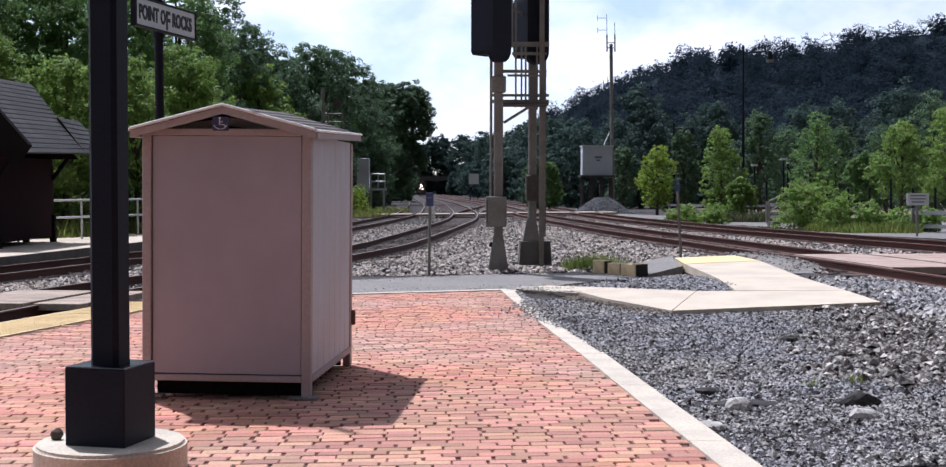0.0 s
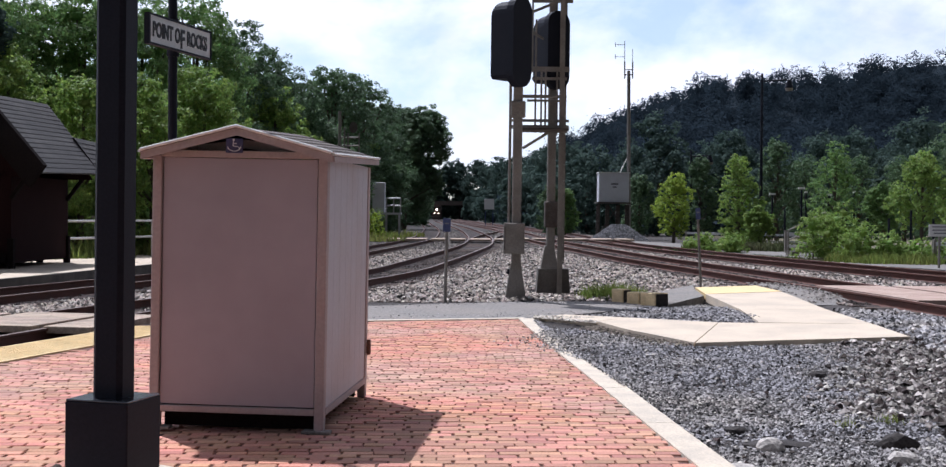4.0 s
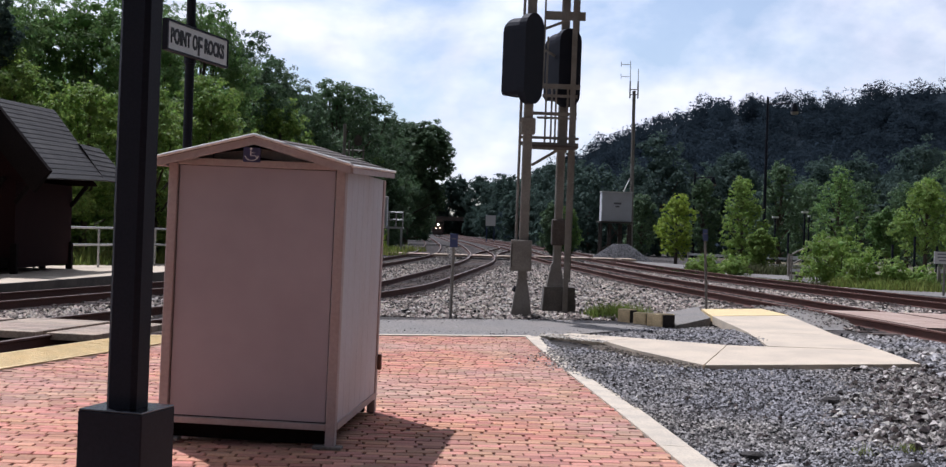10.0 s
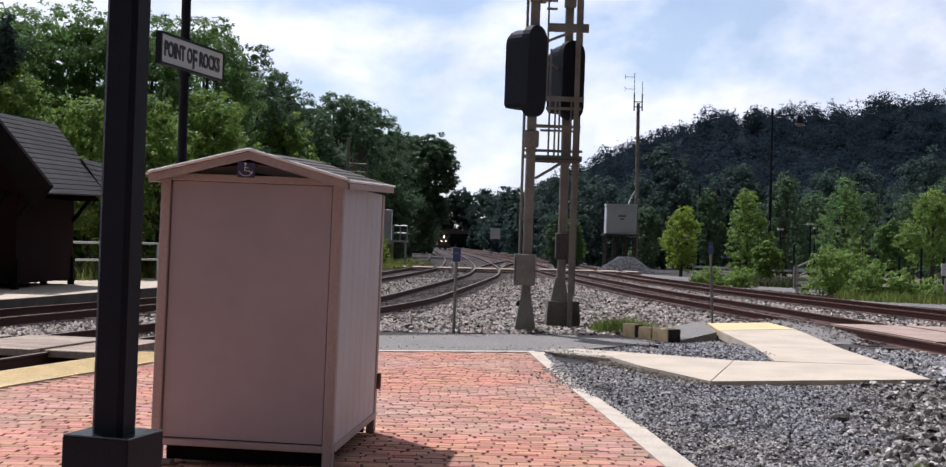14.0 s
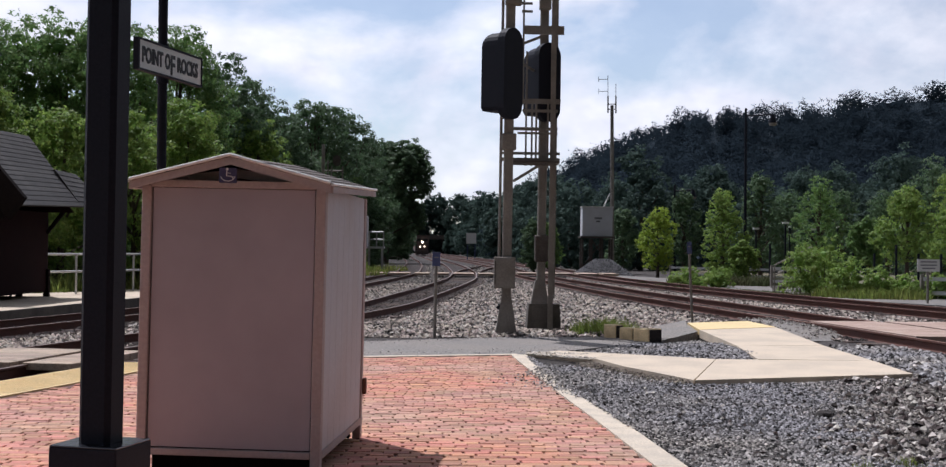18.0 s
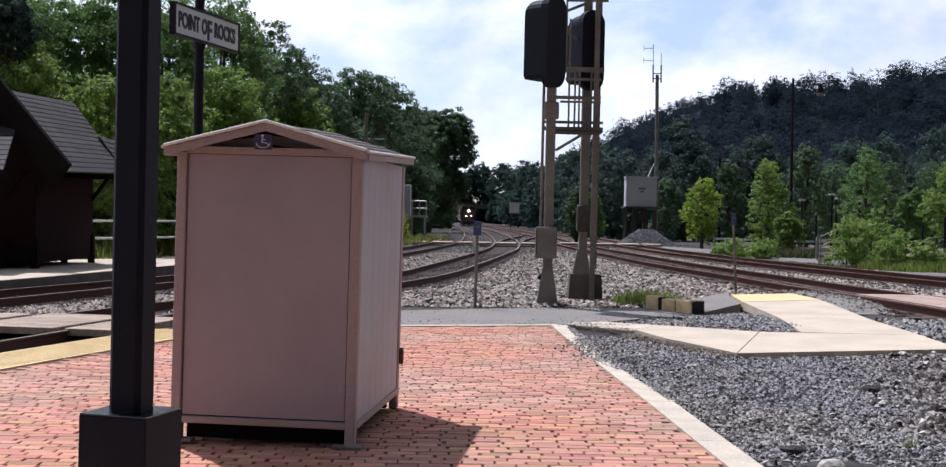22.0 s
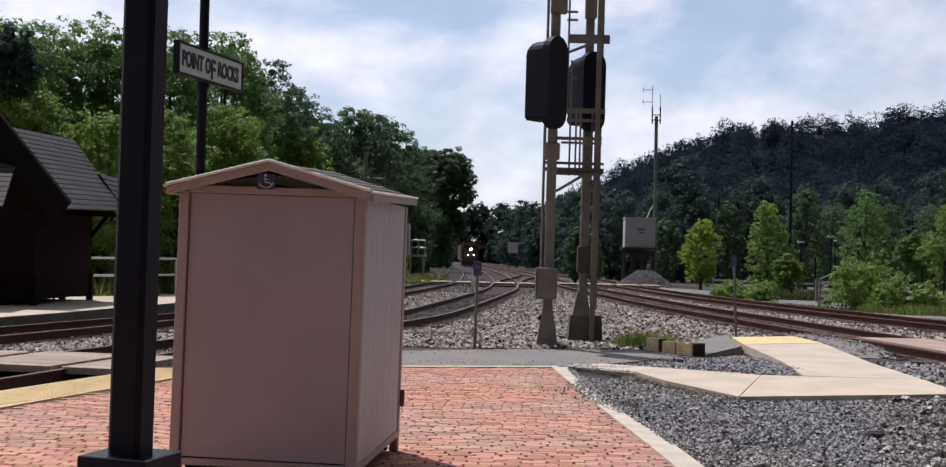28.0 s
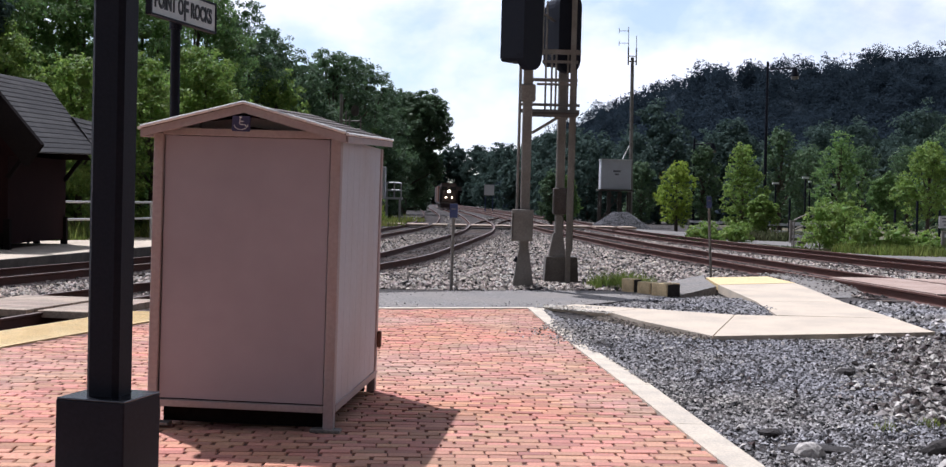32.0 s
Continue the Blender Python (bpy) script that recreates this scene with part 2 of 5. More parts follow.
BLACK = material("black_paint", (0.013, 0.015, 0.024), 0.6, vary=0.15, scale=5, fine=60, bump=0.1, depth=0.002, second=(0.017, 0.018, 0.027), amount=0.5, spec=0.15)
POST_GREY = material("weathered_galvanised", (0.25, 0.23, 0.205), 0.7, metal=0.15, vary=0.15, scale=3, fine=40, bump=0.2, second=(0.19, 0.165, 0.14), amount=0.8)
DARK_STEEL = material("rust_stained_steel", (0.11, 0.095, 0.085), 0.75, metal=0.2, vary=0.25, scale=4, fine=40, second=(0.07, 0.05, 0.04), amount=0.7)
WHITE_PAINT = material("white_paint", (0.78, 0.78, 0.76), 0.6, vary=0.05, scale=2, fine=40)
CABINET_GREY = material("light_grey_metal", (0.7, 0.71, 0.75), 0.55, vary=0.06, scale=1.2, fine=30, second=(0.6, 0.6, 0.62), amount=0.6)
BLUE = material("blue_sign", (0.045, 0.065, 0.17), 0.5, vary=0.1, scale=5, fine=40)
INK = material("black_lettering", (0.012, 0.012, 0.014), 0.6, vary=0.1)
GREY_BAR = material("grey_lettering", (0.2, 0.2, 0.22), 0.6, vary=0.1)
RAIL_METAL = material("galvanised_rail", (0.5, 0.5, 0.5), 0.5, metal=0.4, vary=0.1, scale=5, fine=40)
TRAIN_BODY = material("loco_dark_paint", (0.05, 0.035, 0.035), 0.6, vary=0.15, scale=1, fine=20)
TRAIN_RED = material("loco_orange_paint", (0.13, 0.045, 0.022), 0.6, vary=0.15, scale=1, fine=20)
GLASS = material("dark_glass", (0.02, 0.022, 0.025), 0.08, vary=0.1, bump=0)
COARSE = material("coarse_brown_stone", (0.235, 0.208, 0.185), 0.9, vary=0.2, scale=0.6, fine=30, bump=0.4, island=0.9, second=(0.2, 0.178, 0.16), amount=0.7)
DIRT = material("brown_dirt", (0.24, 0.2, 0.16), 0.95, vary=0.3, scale=2, fine=40, bump=0.6, island=0.6)
HEADLIGHT = glow("headlight", (1.0, 0.8, 0.55), 22.0)
RED_GLOW = glow("ditch_light", (1.0, 0.78, 0.55), 10.0)
BARK = material("bark", (0.09, 0.07, 0.055), 0.95, vary=0.3, scale=6, fine=30, bump=0.8)
LEAF = material("leaf", (0.19, 0.31, 0.098), 0.6, vary=0.1, scale=0.25, fine=3, bump=0, island=0.35, translucent=0.47, second=(0.125, 0.21, 0.08), amount=0.7, spec=0.3)
LEAF_LIGHT = material("light_leaf", (0.255, 0.365, 0.09), 0.6, vary=0.1, scale=0.3, fine=3, bump=0, island=0.35, translucent=0.45, second=(0.16, 0.26, 0.06), amount=0.7, spec=0.3)
# Blue cast in this colour stands for the distance haze over the hill.
LEAF_HILL = material("haze_tinted_hill_leaf", (0.034, 0.05, 0.066), 0.95, vary=0.08, scale=0.03, fine=0.6, bump=0, island=0.06, translucent=0.5, second=(0.029, 0.043, 0.056), amount=0.8, spec=0.02)
LEAF_YELLOW = material("yellow_green_leaf", (0.33, 0.43, 0.07), 0.6, vary=0.1, scale=0.3, fine=3, bump=0, island=0.3, translucent=0.5, second=(0.26, 0.36, 0.06), amount=0.7, spec=0.3)
# Dark and bluish: tree shade and haze are put into the floor's colour.
HILL_GROUND = material("shaded_hazed_floor", (0.022, 0.031, 0.04), 0.95, vary=0.2, scale=0.05, fine=0.6, bump=0.5, depth=0.5, second=(0.018, 0.026, 0.034), amount=0.8, spec=0.02)
# Darker copy of LEAF: cloud shade on these trees put into the colour.
LEAF_SHADED = material("shaded_leaf", (0.125, 0.2, 0.1), 0.6, vary=0.1, scale=0.25, fine=3, bump=0, island=0.35, translucent=0.36, second=(0.08, 0.13, 0.075), amount=0.8, spec=0.25)
# Bluish base: the air haze on distant trees is mixed into the colour.
LEAF_FAR = material("haze_tinted_leaf", (0.072, 0.112, 0.094), 0.8, vary=0.1, scale=0.03, fine=0.6, bump=0, island=0.25, translucent=0.32, second=(0.056, 0.088, 0.077), amount=0.8, spec=0.1)
GRASS = material("grass_blade", (0.2, 0.26, 0.065), 0.8, vary=0.1, scale=0.4, fine=4, bump=0, island=0.4, translucent=0.4, second=(0.3, 0.28, 0.1), amount=0.6, spec=0.2)
# Darker copy of GRASS: the shade on the verge is in its colour.
SHADED_GRASS = material("shaded_grass_blade", (0.1, 0.12, 0.055), 0.85, vary=0.1, scale=0.4, fine=4, bump=0, island=0.4, translucent=0.25, second=(0.15, 0.13, 0.08), amount=0.6, spec=0.15)


# ---- mesh helpers ----
def mesh_object(name, verts, faces, mat, parent=None, label="", smooth=False):
    me = bpy.data.meshes.new(name)
    me.from_pydata(verts, [], faces)
    me.materials.append(mat)
    if smooth:
        me.polygons.foreach_set("use_smooth", [True] * len(me.polygons))
    me.update()
    ob = new(name, me)
    if parent is not None:
        ob.parent = parent
    if label:
        ob["label"] = label
    return ob


def part(name, bm, mat, parent=None, label="", smooth=False):
    """One mesh object out of a bmesh, under a thing or under a part."""
    me = bpy.data.meshes.new(name)
    bmesh.ops.recalc_face_normals(bm, faces=bm.faces)
    bm.to_mesh(me)
    bm.free()
    me.materials.append(mat)
    if smooth:
        me.polygons.foreach_set("use_smooth", [True] * len(me.polygons))
    ob = new(name, me)
    if parent is not None:
        ob.parent = parent
    if label:
        ob["label"] = label
    return ob


def empty(name, m, label, category, group=""):
    ob = new(name)
    ob.empty_display_size = 0.1
    ob.matrix_basis = m
    return tagged(ob, label, category, group)


def box(bm, c, s, turn=None, bevel=0.0):
    m = Matrix.Translation(c)
    if turn is not None:
        m = m @ turn
    made = bmesh.ops.create_cube(bm, size=1.0, matrix=m @ Matrix.Diagonal((*s, 1)))["verts"]
    if bevel:
        edges = list({e for v in made for e in v.link_edges})
        bmesh.ops.bevel(bm, geom=edges, offset=bevel, segments=1, affect="EDGES")
    return bm


def boxed(c, s, turn=None, bevel=0.0):
    return box(bmesh.new(), c, s, turn, bevel)


def rod(bm, a, b, r, sides=8, r2=None):
    a, b = Vector(a), Vector(b)
    d = b - a
    m = Matrix.Translation((a + b) / 2) @ d.to_track_quat("Z", "Y").to_matrix().to_4x4()
    bmesh.ops.create_cone(bm, cap_ends=True, segments=sides, radius1=r, radius2=r if r2 is None else r2, depth=d.length, matrix=m)
    return bm


def rodded(a, b, r, sides=8, r2=None):
    return rod(bmesh.new(), a, b, r, sides, r2)


def beam(bm, a, b, w, h):
    """A square bar from a to b."""
    a, b = Vector(a), Vector(b)
    d = b - a
    m = Matrix.Translation((a + b) / 2) @ d.to_track_quat("Z", "Y").to_matrix().to_4x4() @ Matrix.Diagonal((w, h, d.length, 1))
    bmesh.ops.create_cube(bm, size=1.0, matrix=m)
    return bm


def prism(bm, outline, axis_from, axis_to):
    """An outline of (x, z) pairs pushed along y."""
    n = len(outline)
    a = [bm.verts.new((x, axis_from, z)) for x, z in outline]
    b = [bm.verts.new((x, axis_to, z)) for x, z in outline]
    bm.faces.new(a)
    bm.faces.new(b[::-1])
    for i in range(n):
        bm.faces.new((a[i], b[i], b[(i + 1) % n], a[(i + 1) % n]))
    return bm


def slab(bm, outline, z0, z1):
    """A plate with an outline of (x, y) or (x, y, z) points and the thickness z1 - z0."""
    top = [bm.verts.new((p[0], p[1], p[2] if len(p) > 2 else z1)) for p in outline]
    low = [bm.verts.new((p[0], p[1], (p[2] - (z1 - z0)) if len(p) > 2 else z0)) for p in outline]
    n = len(outline)
    bm.faces.new(top)
    bm.faces.new(low[::-1])
    for i in range(n):
        bm.faces.new((top[i], low[i], low[(i + 1) % n], top[(i + 1) % n]))
    return bm


def text_part(body, size, mat, m, parent, name="lettering", label="", width=None, bold=0.0):
    cu = bpy.data.curves.new(name, "FONT")
    cu.body, cu.size, cu.align_x, cu.align_y = body, size, "CENTER", "CENTER"
    cu.extrude, cu.offset = 0.003, bold
    tmp = bpy.data.objects.new(name, cu)
    scene.collection.objects.link(tmp)
    bpy.context.view_layer.update()
    me = bpy.data.meshes.new_from_object(tmp.evaluated_get(bpy.context.evaluated_depsgraph_get()))
    bpy.data.objects.remove(tmp)
    xs = [v.co.x for v in me.vertices]
    if width:
        k = width / (max(xs) - min(xs))
        for v in me.vertices:
            v.co.x *= k
    me.materials.clear()
    me.materials.append(mat)
    ob = new(name, me)
    ob.parent, ob.matrix_basis = parent, m
    if label:
        ob["label"] = label
    return ob


def smooth_line(points, step):
    """A smooth line through (x, y) points, with a point every step metres."""
    p = np.array(points, float)
    d = np.r_[0, np.cumsum(np.hypot(*np.diff(p, axis=0).T))]
    m = np.gradient(p, d, axis=0)
    s = np.arange(0, d[-1], step)
    k = np.clip(np.searchsorted(d, s, "right") - 1, 0, len(d) - 2)
    h = (d[k + 1] - d[k])[:, None]
    u = ((s - d[k]) / (d[k + 1] - d[k]))[:, None]
    return ((2 * u**3 - 3 * u**2 + 1) * p[k] + (u**3 - 2 * u**2 + u) * h * m[k]
            + (-2 * u**3 + 3 * u**2) * p[k + 1] + (u**3 - u**2) * h * m[k + 1])


# ---- the plan: track centre lines ----
L1 = [(-9.6, 0), (-8.3, 8), (-6.9, 16.3), (-6.1, 20.5), (-4.7, 26), (-3.3, 31.6), (-2.5, 35.8), (-1.6, 44.8), (-0.75, 55.2), (0.0, 66), (0.3, 80), (0, 100), (-1.2, 140), (-3.5, 190), (-6.3, 250), (-9.6, 320), (-14.0, 440), (-17.7, 540)]
L2 = [(-14.2, 2), (-12.4, 11), (-9.7, 24.3), (-8.8, 28.5), (-7.9, 32.5), (-6.4, 42), (-5.2, 54), (-4.3, 65), (-3.5, 80), (-3.7, 100), (-4.9, 140), (-7.2, 190), (-10.0, 250), (-13.3, 320), (-17.7, 440), (-21.4, 540)]
R1 = [(9.1, 2), (8.75, 14), (8.2, 20), (7.75, 24.4), (7.25, 28), (6.6, 34.3), (5.86, 41), (5.08, 54.7), (4.5, 65.2), (4.0, 82), (3.7, 105), (2.4, 145), (0.1, 190), (-2.6, 250), (-5.9, 320), (-10.3, 440), (-14.0, 540)]
R2 = [(14.5, 2), (14.2, 14), (13.2, 24), (11.9, 31), (10.6, 38), (9.6, 45), (8.7, 55), (8.0, 66), (7.6, 82), (7.3, 105), (6.0, 145), (3.7, 190), (1.0, 250), (-2.3, 320), (-6.7, 440), (-10.4, 540)]


def across(line, y):
    p = np.array(line)
    return np.interp(y, p[:, 1], p[:, 0])


def head(x, y):
    """Height of the rails' top near a place: the western tracks lie lower than the eastern ones."""
    west, east = across(L1, y) + 1.2, across(R1, y) - 1.2
    u = np.clip((x - west) / np.maximum(east - west, 0.3), 0, 1)
    u = u * u * (3 - 2 * u)
    far = np.clip((np.asarray(y, float) - 40) / 50, 0, 1)
    return (-0.05 + 0.2 * u) * (1 - far) + 0.05 * far

# ---- ground ----
g = bmesh.new()
bmesh.ops.create_grid(g, x_segments=60, y_segments=60, size=2500)
for v in g.verts:
    v.co.z = -0.55
tagged(part("ground", g, EARTH), "bare earth and grass around the railway", "ground", kind="structure")


def sheet(name, xs, ys, height, mat, label, category):
    X, Y = np.meshgrid(xs, ys)
    Z = height(X, Y)
    verts = np.stack([X, Y, Z], -1).reshape(-1, 3)
    w = len(xs)
    i = (np.arange(len(ys) - 1)[:, None] * w + np.arange(w - 1)).ravel()
    faces = np.stack([i, i + 1, i + w + 1, i + w], -1)
    ob = mesh_object(name, verts.tolist(), faces.tolist(), mat, smooth=True)
    return tagged(ob, label, category, kind="structure")


rng = np.random.default_rng(7)


def lumps(x, y, size, seed):
    r = np.random.default_rng(seed)
    z = 0
    for k in range(6):
        a, p, f = r.uniform(0, 6.28), r.uniform(0, 6.28), r.uniform(0.5, 1.5) / size
        z = z + np.sin((x * math.cos(a) + y * math.sin(a)) * f * 6.28 + p)
    return z / 6


def bed(x, y):
    """The stone surface on both sides of the brick platform."""
    z = head(x, y) - 0.2 + 0.03 * lumps(x, y, 1.6, 3)
    fade = np.clip((y - 110) / 60, 0, 1)
    edge = np.clip(np.maximum(across(L2, y) - 3.5 - x, x - across(R2, y) - 2.6) / 3.0, 0, 1)
    z = z - 0.25 * edge
    near = np.clip((x - 0.6) / 0.8, 0, 1) * np.clip((19.5 - y) / 2, 0, 1)
    flat = -0.075 + 0.06 * np.clip((x - 4.2) / 2.5, 0, 1) + 0.025 * lumps(x, y, 1.3, 5)
    z = z * (1 - near) + flat * near
    middle = np.clip((y - 17) / 2, 0, 1) * np.clip((25.5 - y) / 2, 0, 1) * np.clip((x + 3.5) / 1.5, 0, 1) * np.clip((4.9 - x) / 0.6, 0, 1)
    return z * (1 - middle) + (-0.04 + 0.07 * np.clip((y - 22.8) / 0.7, 0, 1) + 0.085 * np.clip((x - 2.2) / 1.3, 0, 1) * np.clip((21.7 - y) / 0.8, 0, 1) + 0.02 * lumps(x, y, 1.2, 8)) * middle - 0.03 * fade


sheet("ballast_bed", np.arange(-26, 20.1, 0.4), np.r_[np.arange(-4, 180, 0.5), np.arange(180, 541, 6.0)], bed, SHADED_BALLAST_BED, "brown and grey crushed stone ballast under the tracks", "ballast")

# ---- brick platform ----
CURB = [(2.03, 0.0), (1.56, 7.0), (1.42, 9.0), (1.325, 10.6), (1.2, 12.4), (1.09, 13.8), (0.76, 18.95)]


def kerb_x(y):
    p = np.array(CURB)
    return np.interp(y, p[:, 1], p[:, 0])


def strip_x(y):
    """The western edge of the bricks, where the yellow strip begins."""
    return -4.87 + np.maximum(y - 13.05, 0) * 0.262 + np.minimum(y - 13.05, 0) * 0.165


def back_y(x):
    return 19.07 + (x - 0.65) * 0.26


platform = empty("brick_platform", Matrix.Identity(4), "red brick station platform with pale concrete kerb", "platform")
platform["kind"] = "structure"
outline = [(strip_x(-3) - 0.94, -3), (2.1, -3), (1.9, 0), (1.43, 7.0), (1.2, 10.6), (0.96, 13.8), (0.64, 19.0), (-3.7, back_y(-3.7)), (strip_x(17.6) - 0.94, 17.7), (strip_x(13.05) - 0.94, 13.05)]
part("base", slab(bmesh.new(), outline, -0.5, -0.012), JOINT, platform, "dark sand bed between the bricks")
# kerb stones along the gravel
ys = [-3, 0.0, 2.6, 5.0, 7.4, 9.6, 11.5, 13.2, 14.8, 16.4, 17.8, 19.1]
for a, b in zip(ys, ys[1:]):
    wear = 0.06 if 13 < a < 17 else 0.0
    wa, wb = (0.115 - wear * (a > 13.3)), (0.115 - wear * (13 < b < 17))
    xa, xb = float(kerb_x(a)), float(kerb_x(b))
    part("kerb_stone", slab(bmesh.new(), [(xa - 0.115, a + 0.004, 0.014), (xa + wa, a + 0.004, 0.01), (xb + wb, b - 0.004, 0.01), (xb - 0.115, b - 0.004, 0.014)], 0, 0.3), KERB, platform)
# thin pale edging along the back of the bricks
xs = np.linspace(-3.6, 0.75, 7)
for a, b in zip(xs, xs[1:]):
    part("edging_stone", slab(bmesh.new(), [(a, back_y(a) + 0.02, 0.006), (b - 0.01, back_y(b) + 0.02, 0.006), (b - 0.01, back_y(b) + 0.2, 0.006), (a, back_y(a) + 0.2, 0.006)], 0, 0.25), KERB, platform)
# yellow tactile strip in panels with raised lines
py = -2.5
while py < 16.8:
    q = [(strip_x(y) + o, y) for y, o in ((py, -0.92), (py, -0.01), (py + 0.9, -0.01), (py + 0.9, -0.92))]
    bm = slab(bmesh.new(), q, -0.2, 0.008)
    if py > 7:
        for k in range(9):
            yy = py + 0.05 + k * 0.1
            c = strip_x(yy) - 0.465
            box(bm, (c, yy, 0.010), (0.84, 0.035, 0.006))
    part("tactile_panel", bm, YELLOW, platform)
    py += 0.905

# ---- asphalt path behind the bricks and concrete ramp to the crossing ----
bm = slab(bmesh.new(), [(-4.3, 18.0, -0.004), (0.75, 19.3, -0.004), (1.15, 19.55, -0.006), (3.4, 22.3, 0.0), (3.3, 23.35, 0.0), (0.6, 22.9, -0.006), (-1.8, 21.7, -0.01), (-4.35, 20.6, -0.03)], 0, 0.3)
tagged(part("asphalt_path", bm, ASPHALT), "grey worn asphalt path behind the brick platform", "path", kind="structure")
bm = slab(bmesh.new(), [(3.33, 21.98, 0.03), (4.1, 22.95, 0.12), (4.27, 25.06, 0.14), (4.5, 26.4, 0.13), (3.6, 24.9, 0.08)], 0, 0.25)
tagged(part("asphalt_patch", bm, ASPHALT), "grey asphalt patch beside the yellow crossing strip", "path", kind="structure")
ramp = empty("concrete_ramp", Matrix.Identity(4), "pale concrete ramp turning up to the track crossing", "ramp")
ramp["kind"] = "structure"
for q in ([(0.9, 19.2, 0.02), (1.2, 18.98, 0.022), (1.45, 18.78, 0.024), (1.75, 18.45, 0.026), (2.29, 18.97, 0.04), (1.4, 19.75, 0.02)],
          [(1.76, 18.44, 0.026), (2.05, 17.35, 0.012), (2.42, 16.6, -0.008), (2.715, 15.89, -0.018), (3.45, 18.2, 0.042), (2.3, 18.96, 0.04)],
          [(2.73, 15.88, -0.018), (5.58, 16.48, 0.02), (5.58, 18.0, 0.05), (3.46, 18.19, 0.042)],
          [(4.02, 18.15, 0.05), (5.58, 18.01, 0.05), (5.5, 20.1, 0.1), (4.13, 19.95, 0.1)],
          [(4.13, 19.96, 0.1), (5.5, 20.11, 0.1), (5.72, 23.89, 0.15), (4.13, 22.95, 0.15)]):
    part("ramp_slab", slab(bmesh.new(), q, 0, 0.14), CONCRETE, ramp)
bm = slab(bmesh.new(), [(4.13, 22.97, 0.154), (5.72, 23.91, 0.154), (5.65, 25.85, 0.155), (4.3, 25.05, 0.155)], 0, 0.1)
part("tactile_panel", bm, YELLOW, ramp, "yellow tactile panel at the crossing")
bm = slab(bmesh.new(), [(5.86, 22.7, -0.02), (6.5, 23.1, -0.04), (7.05, 24.0, -0.02), (6.9, 25.2, 0.1), (6.45, 27.5, 0.12), (5.7, 26.8, 0.135), (5.82, 24.3, 0.125)], 0, 0.14)
tagged(part("asphalt_apron", bm, ASPHALT), "grey asphalt apron beside the nearest eastern rail", "path", kind="structure")

# ---- tracks ----
RAIL_PROFILE = [(-0.075, -0.2), (0.075, -0.2), (0.075, -0.18), (0.012, -0.15), (0.012, -0.045), (0.036, -0.03), (0.036, 0.0), (-0.036, 0.0), (-0.036, -0.03), (-0.012, -0.045), (-0.012, -0.15), (-0.075, -0.18)]


def rail_mesh(line, off, lift, lo, hi):
    pts = line[(line[:, 1] > lo) & (line[:, 1] < hi)]
    d = np.gradient(pts, axis=0)
    d /= np.hypot(*d.T)[:, None]
    nrm = np.stack([d[:, 1], -d[:, 0]], -1)
    c = pts + nrm * off
    z = head(c[:, 0], c[:, 1]) + lift
    prof = np.array(RAIL_PROFILE)
    v = np.concatenate([c[:, None] + nrm[:, None] * prof[None, :, :1], (z[:, None] + prof[None, :, 1])[..., None]], -1)
    n, k = v.shape[:2]
    faces, tops = [], []
    for i in range(n - 1):
        for j in range(k):
            faces.append((i * k + j, i * k + (j + 1) % k, (i + 1) * k + (j + 1) % k, (i + 1) * k + j))
            tops.append(1 if j == 6 else 0)
    faces += [tuple(range(k)), tuple((n - 1) * k + j for j in reversed(range(k)))]
    return v.reshape(-1, 3).tolist(), faces, tops + [0, 0]


def track(plan, label, lo, hi, ties_from, ties_to, top=None):
    line = smooth_line(plan, 1.0)
    t = empty("railway_track", Matrix.Identity(4), label, "track", "tracks")
    t["kind"] = "structure"
    for off in (-0.7525, 0.7525):
        v, f, tops = rail_mesh(line, off, 0.0, lo, hi)
        ob = mesh_object("rail", v, f, RUST, t)
        ob.data.materials.append(top or RAIL_TOP)
        ob.data.polygons.foreach_set("material_index", tops)
    dirt = line[(line[:, 1] > lo) & (line[:, 1] < min(hi, 150))]
    if ties_to:
        v = np.concatenate([np.stack([dirt[:, 0] + o, dirt[:, 1], bed(dirt[:, 0] + o, dirt[:, 1]) + 0.03], -1) for o in (-1.15, -0.4, 0.4, 1.15)], 0)
        m = len(dirt)
        f = [(c * m + i, (c + 1) * m + i, (c + 1) * m + i + 1, c * m + i + 1) for c in range(3) for i in range(m - 1)]
        mesh_object("stained_ballast", v.tolist(), f, DIRTY_BED, t, "dark rust stained ballast between the rails")
    fine = smooth_line(plan, 0.55)
    d = np.gradient(fine, axis=0)
    shared = bpy.data.meshes.new("tie")
    bm = boxed((0, 0, 0), (2.6, 0.22, 0.12), bevel=0.012)
    bm.to_mesh(shared)
    bm.free()
    shared.materials.append(TIE)
    r = np.random.default_rng(len(label))
    for p, u in zip(fine, d):
        if ties_from < p[1] < ties_to:
            ob = new("tie", shared)
            ob.parent = t
            ob.matrix_basis = pose(p[0], p[1], float(head(p[0], p[1])) - 0.225 + r.uniform(-0.01, 0.012), 0, 0, math.degrees(math.atan2(u[1], u[0])) - 90 + r.uniform(-1.2, 1.2))
    return t


track(L1, "western track with worn bright rail heads in ballast", 0, 530, 8, 75)
track(L2, "second western track beside the far platform", 4, 530, 20, 70)
track(R1, "eastern track with rust brown rails in ballast", 3, 530, 14, 75, RUST_TOP)
track(R2, "second eastern track with rust brown rails", 3, 530, 25, 70, RUST_TOP)
# a crossover that leaves the western track for the eastern one
track([(0.3, 78), (0.9, 92), (2.2, 110), (2.9, 122), (2.4, 145)], "crossover track between the main lines", 70, 140, 0, 0)

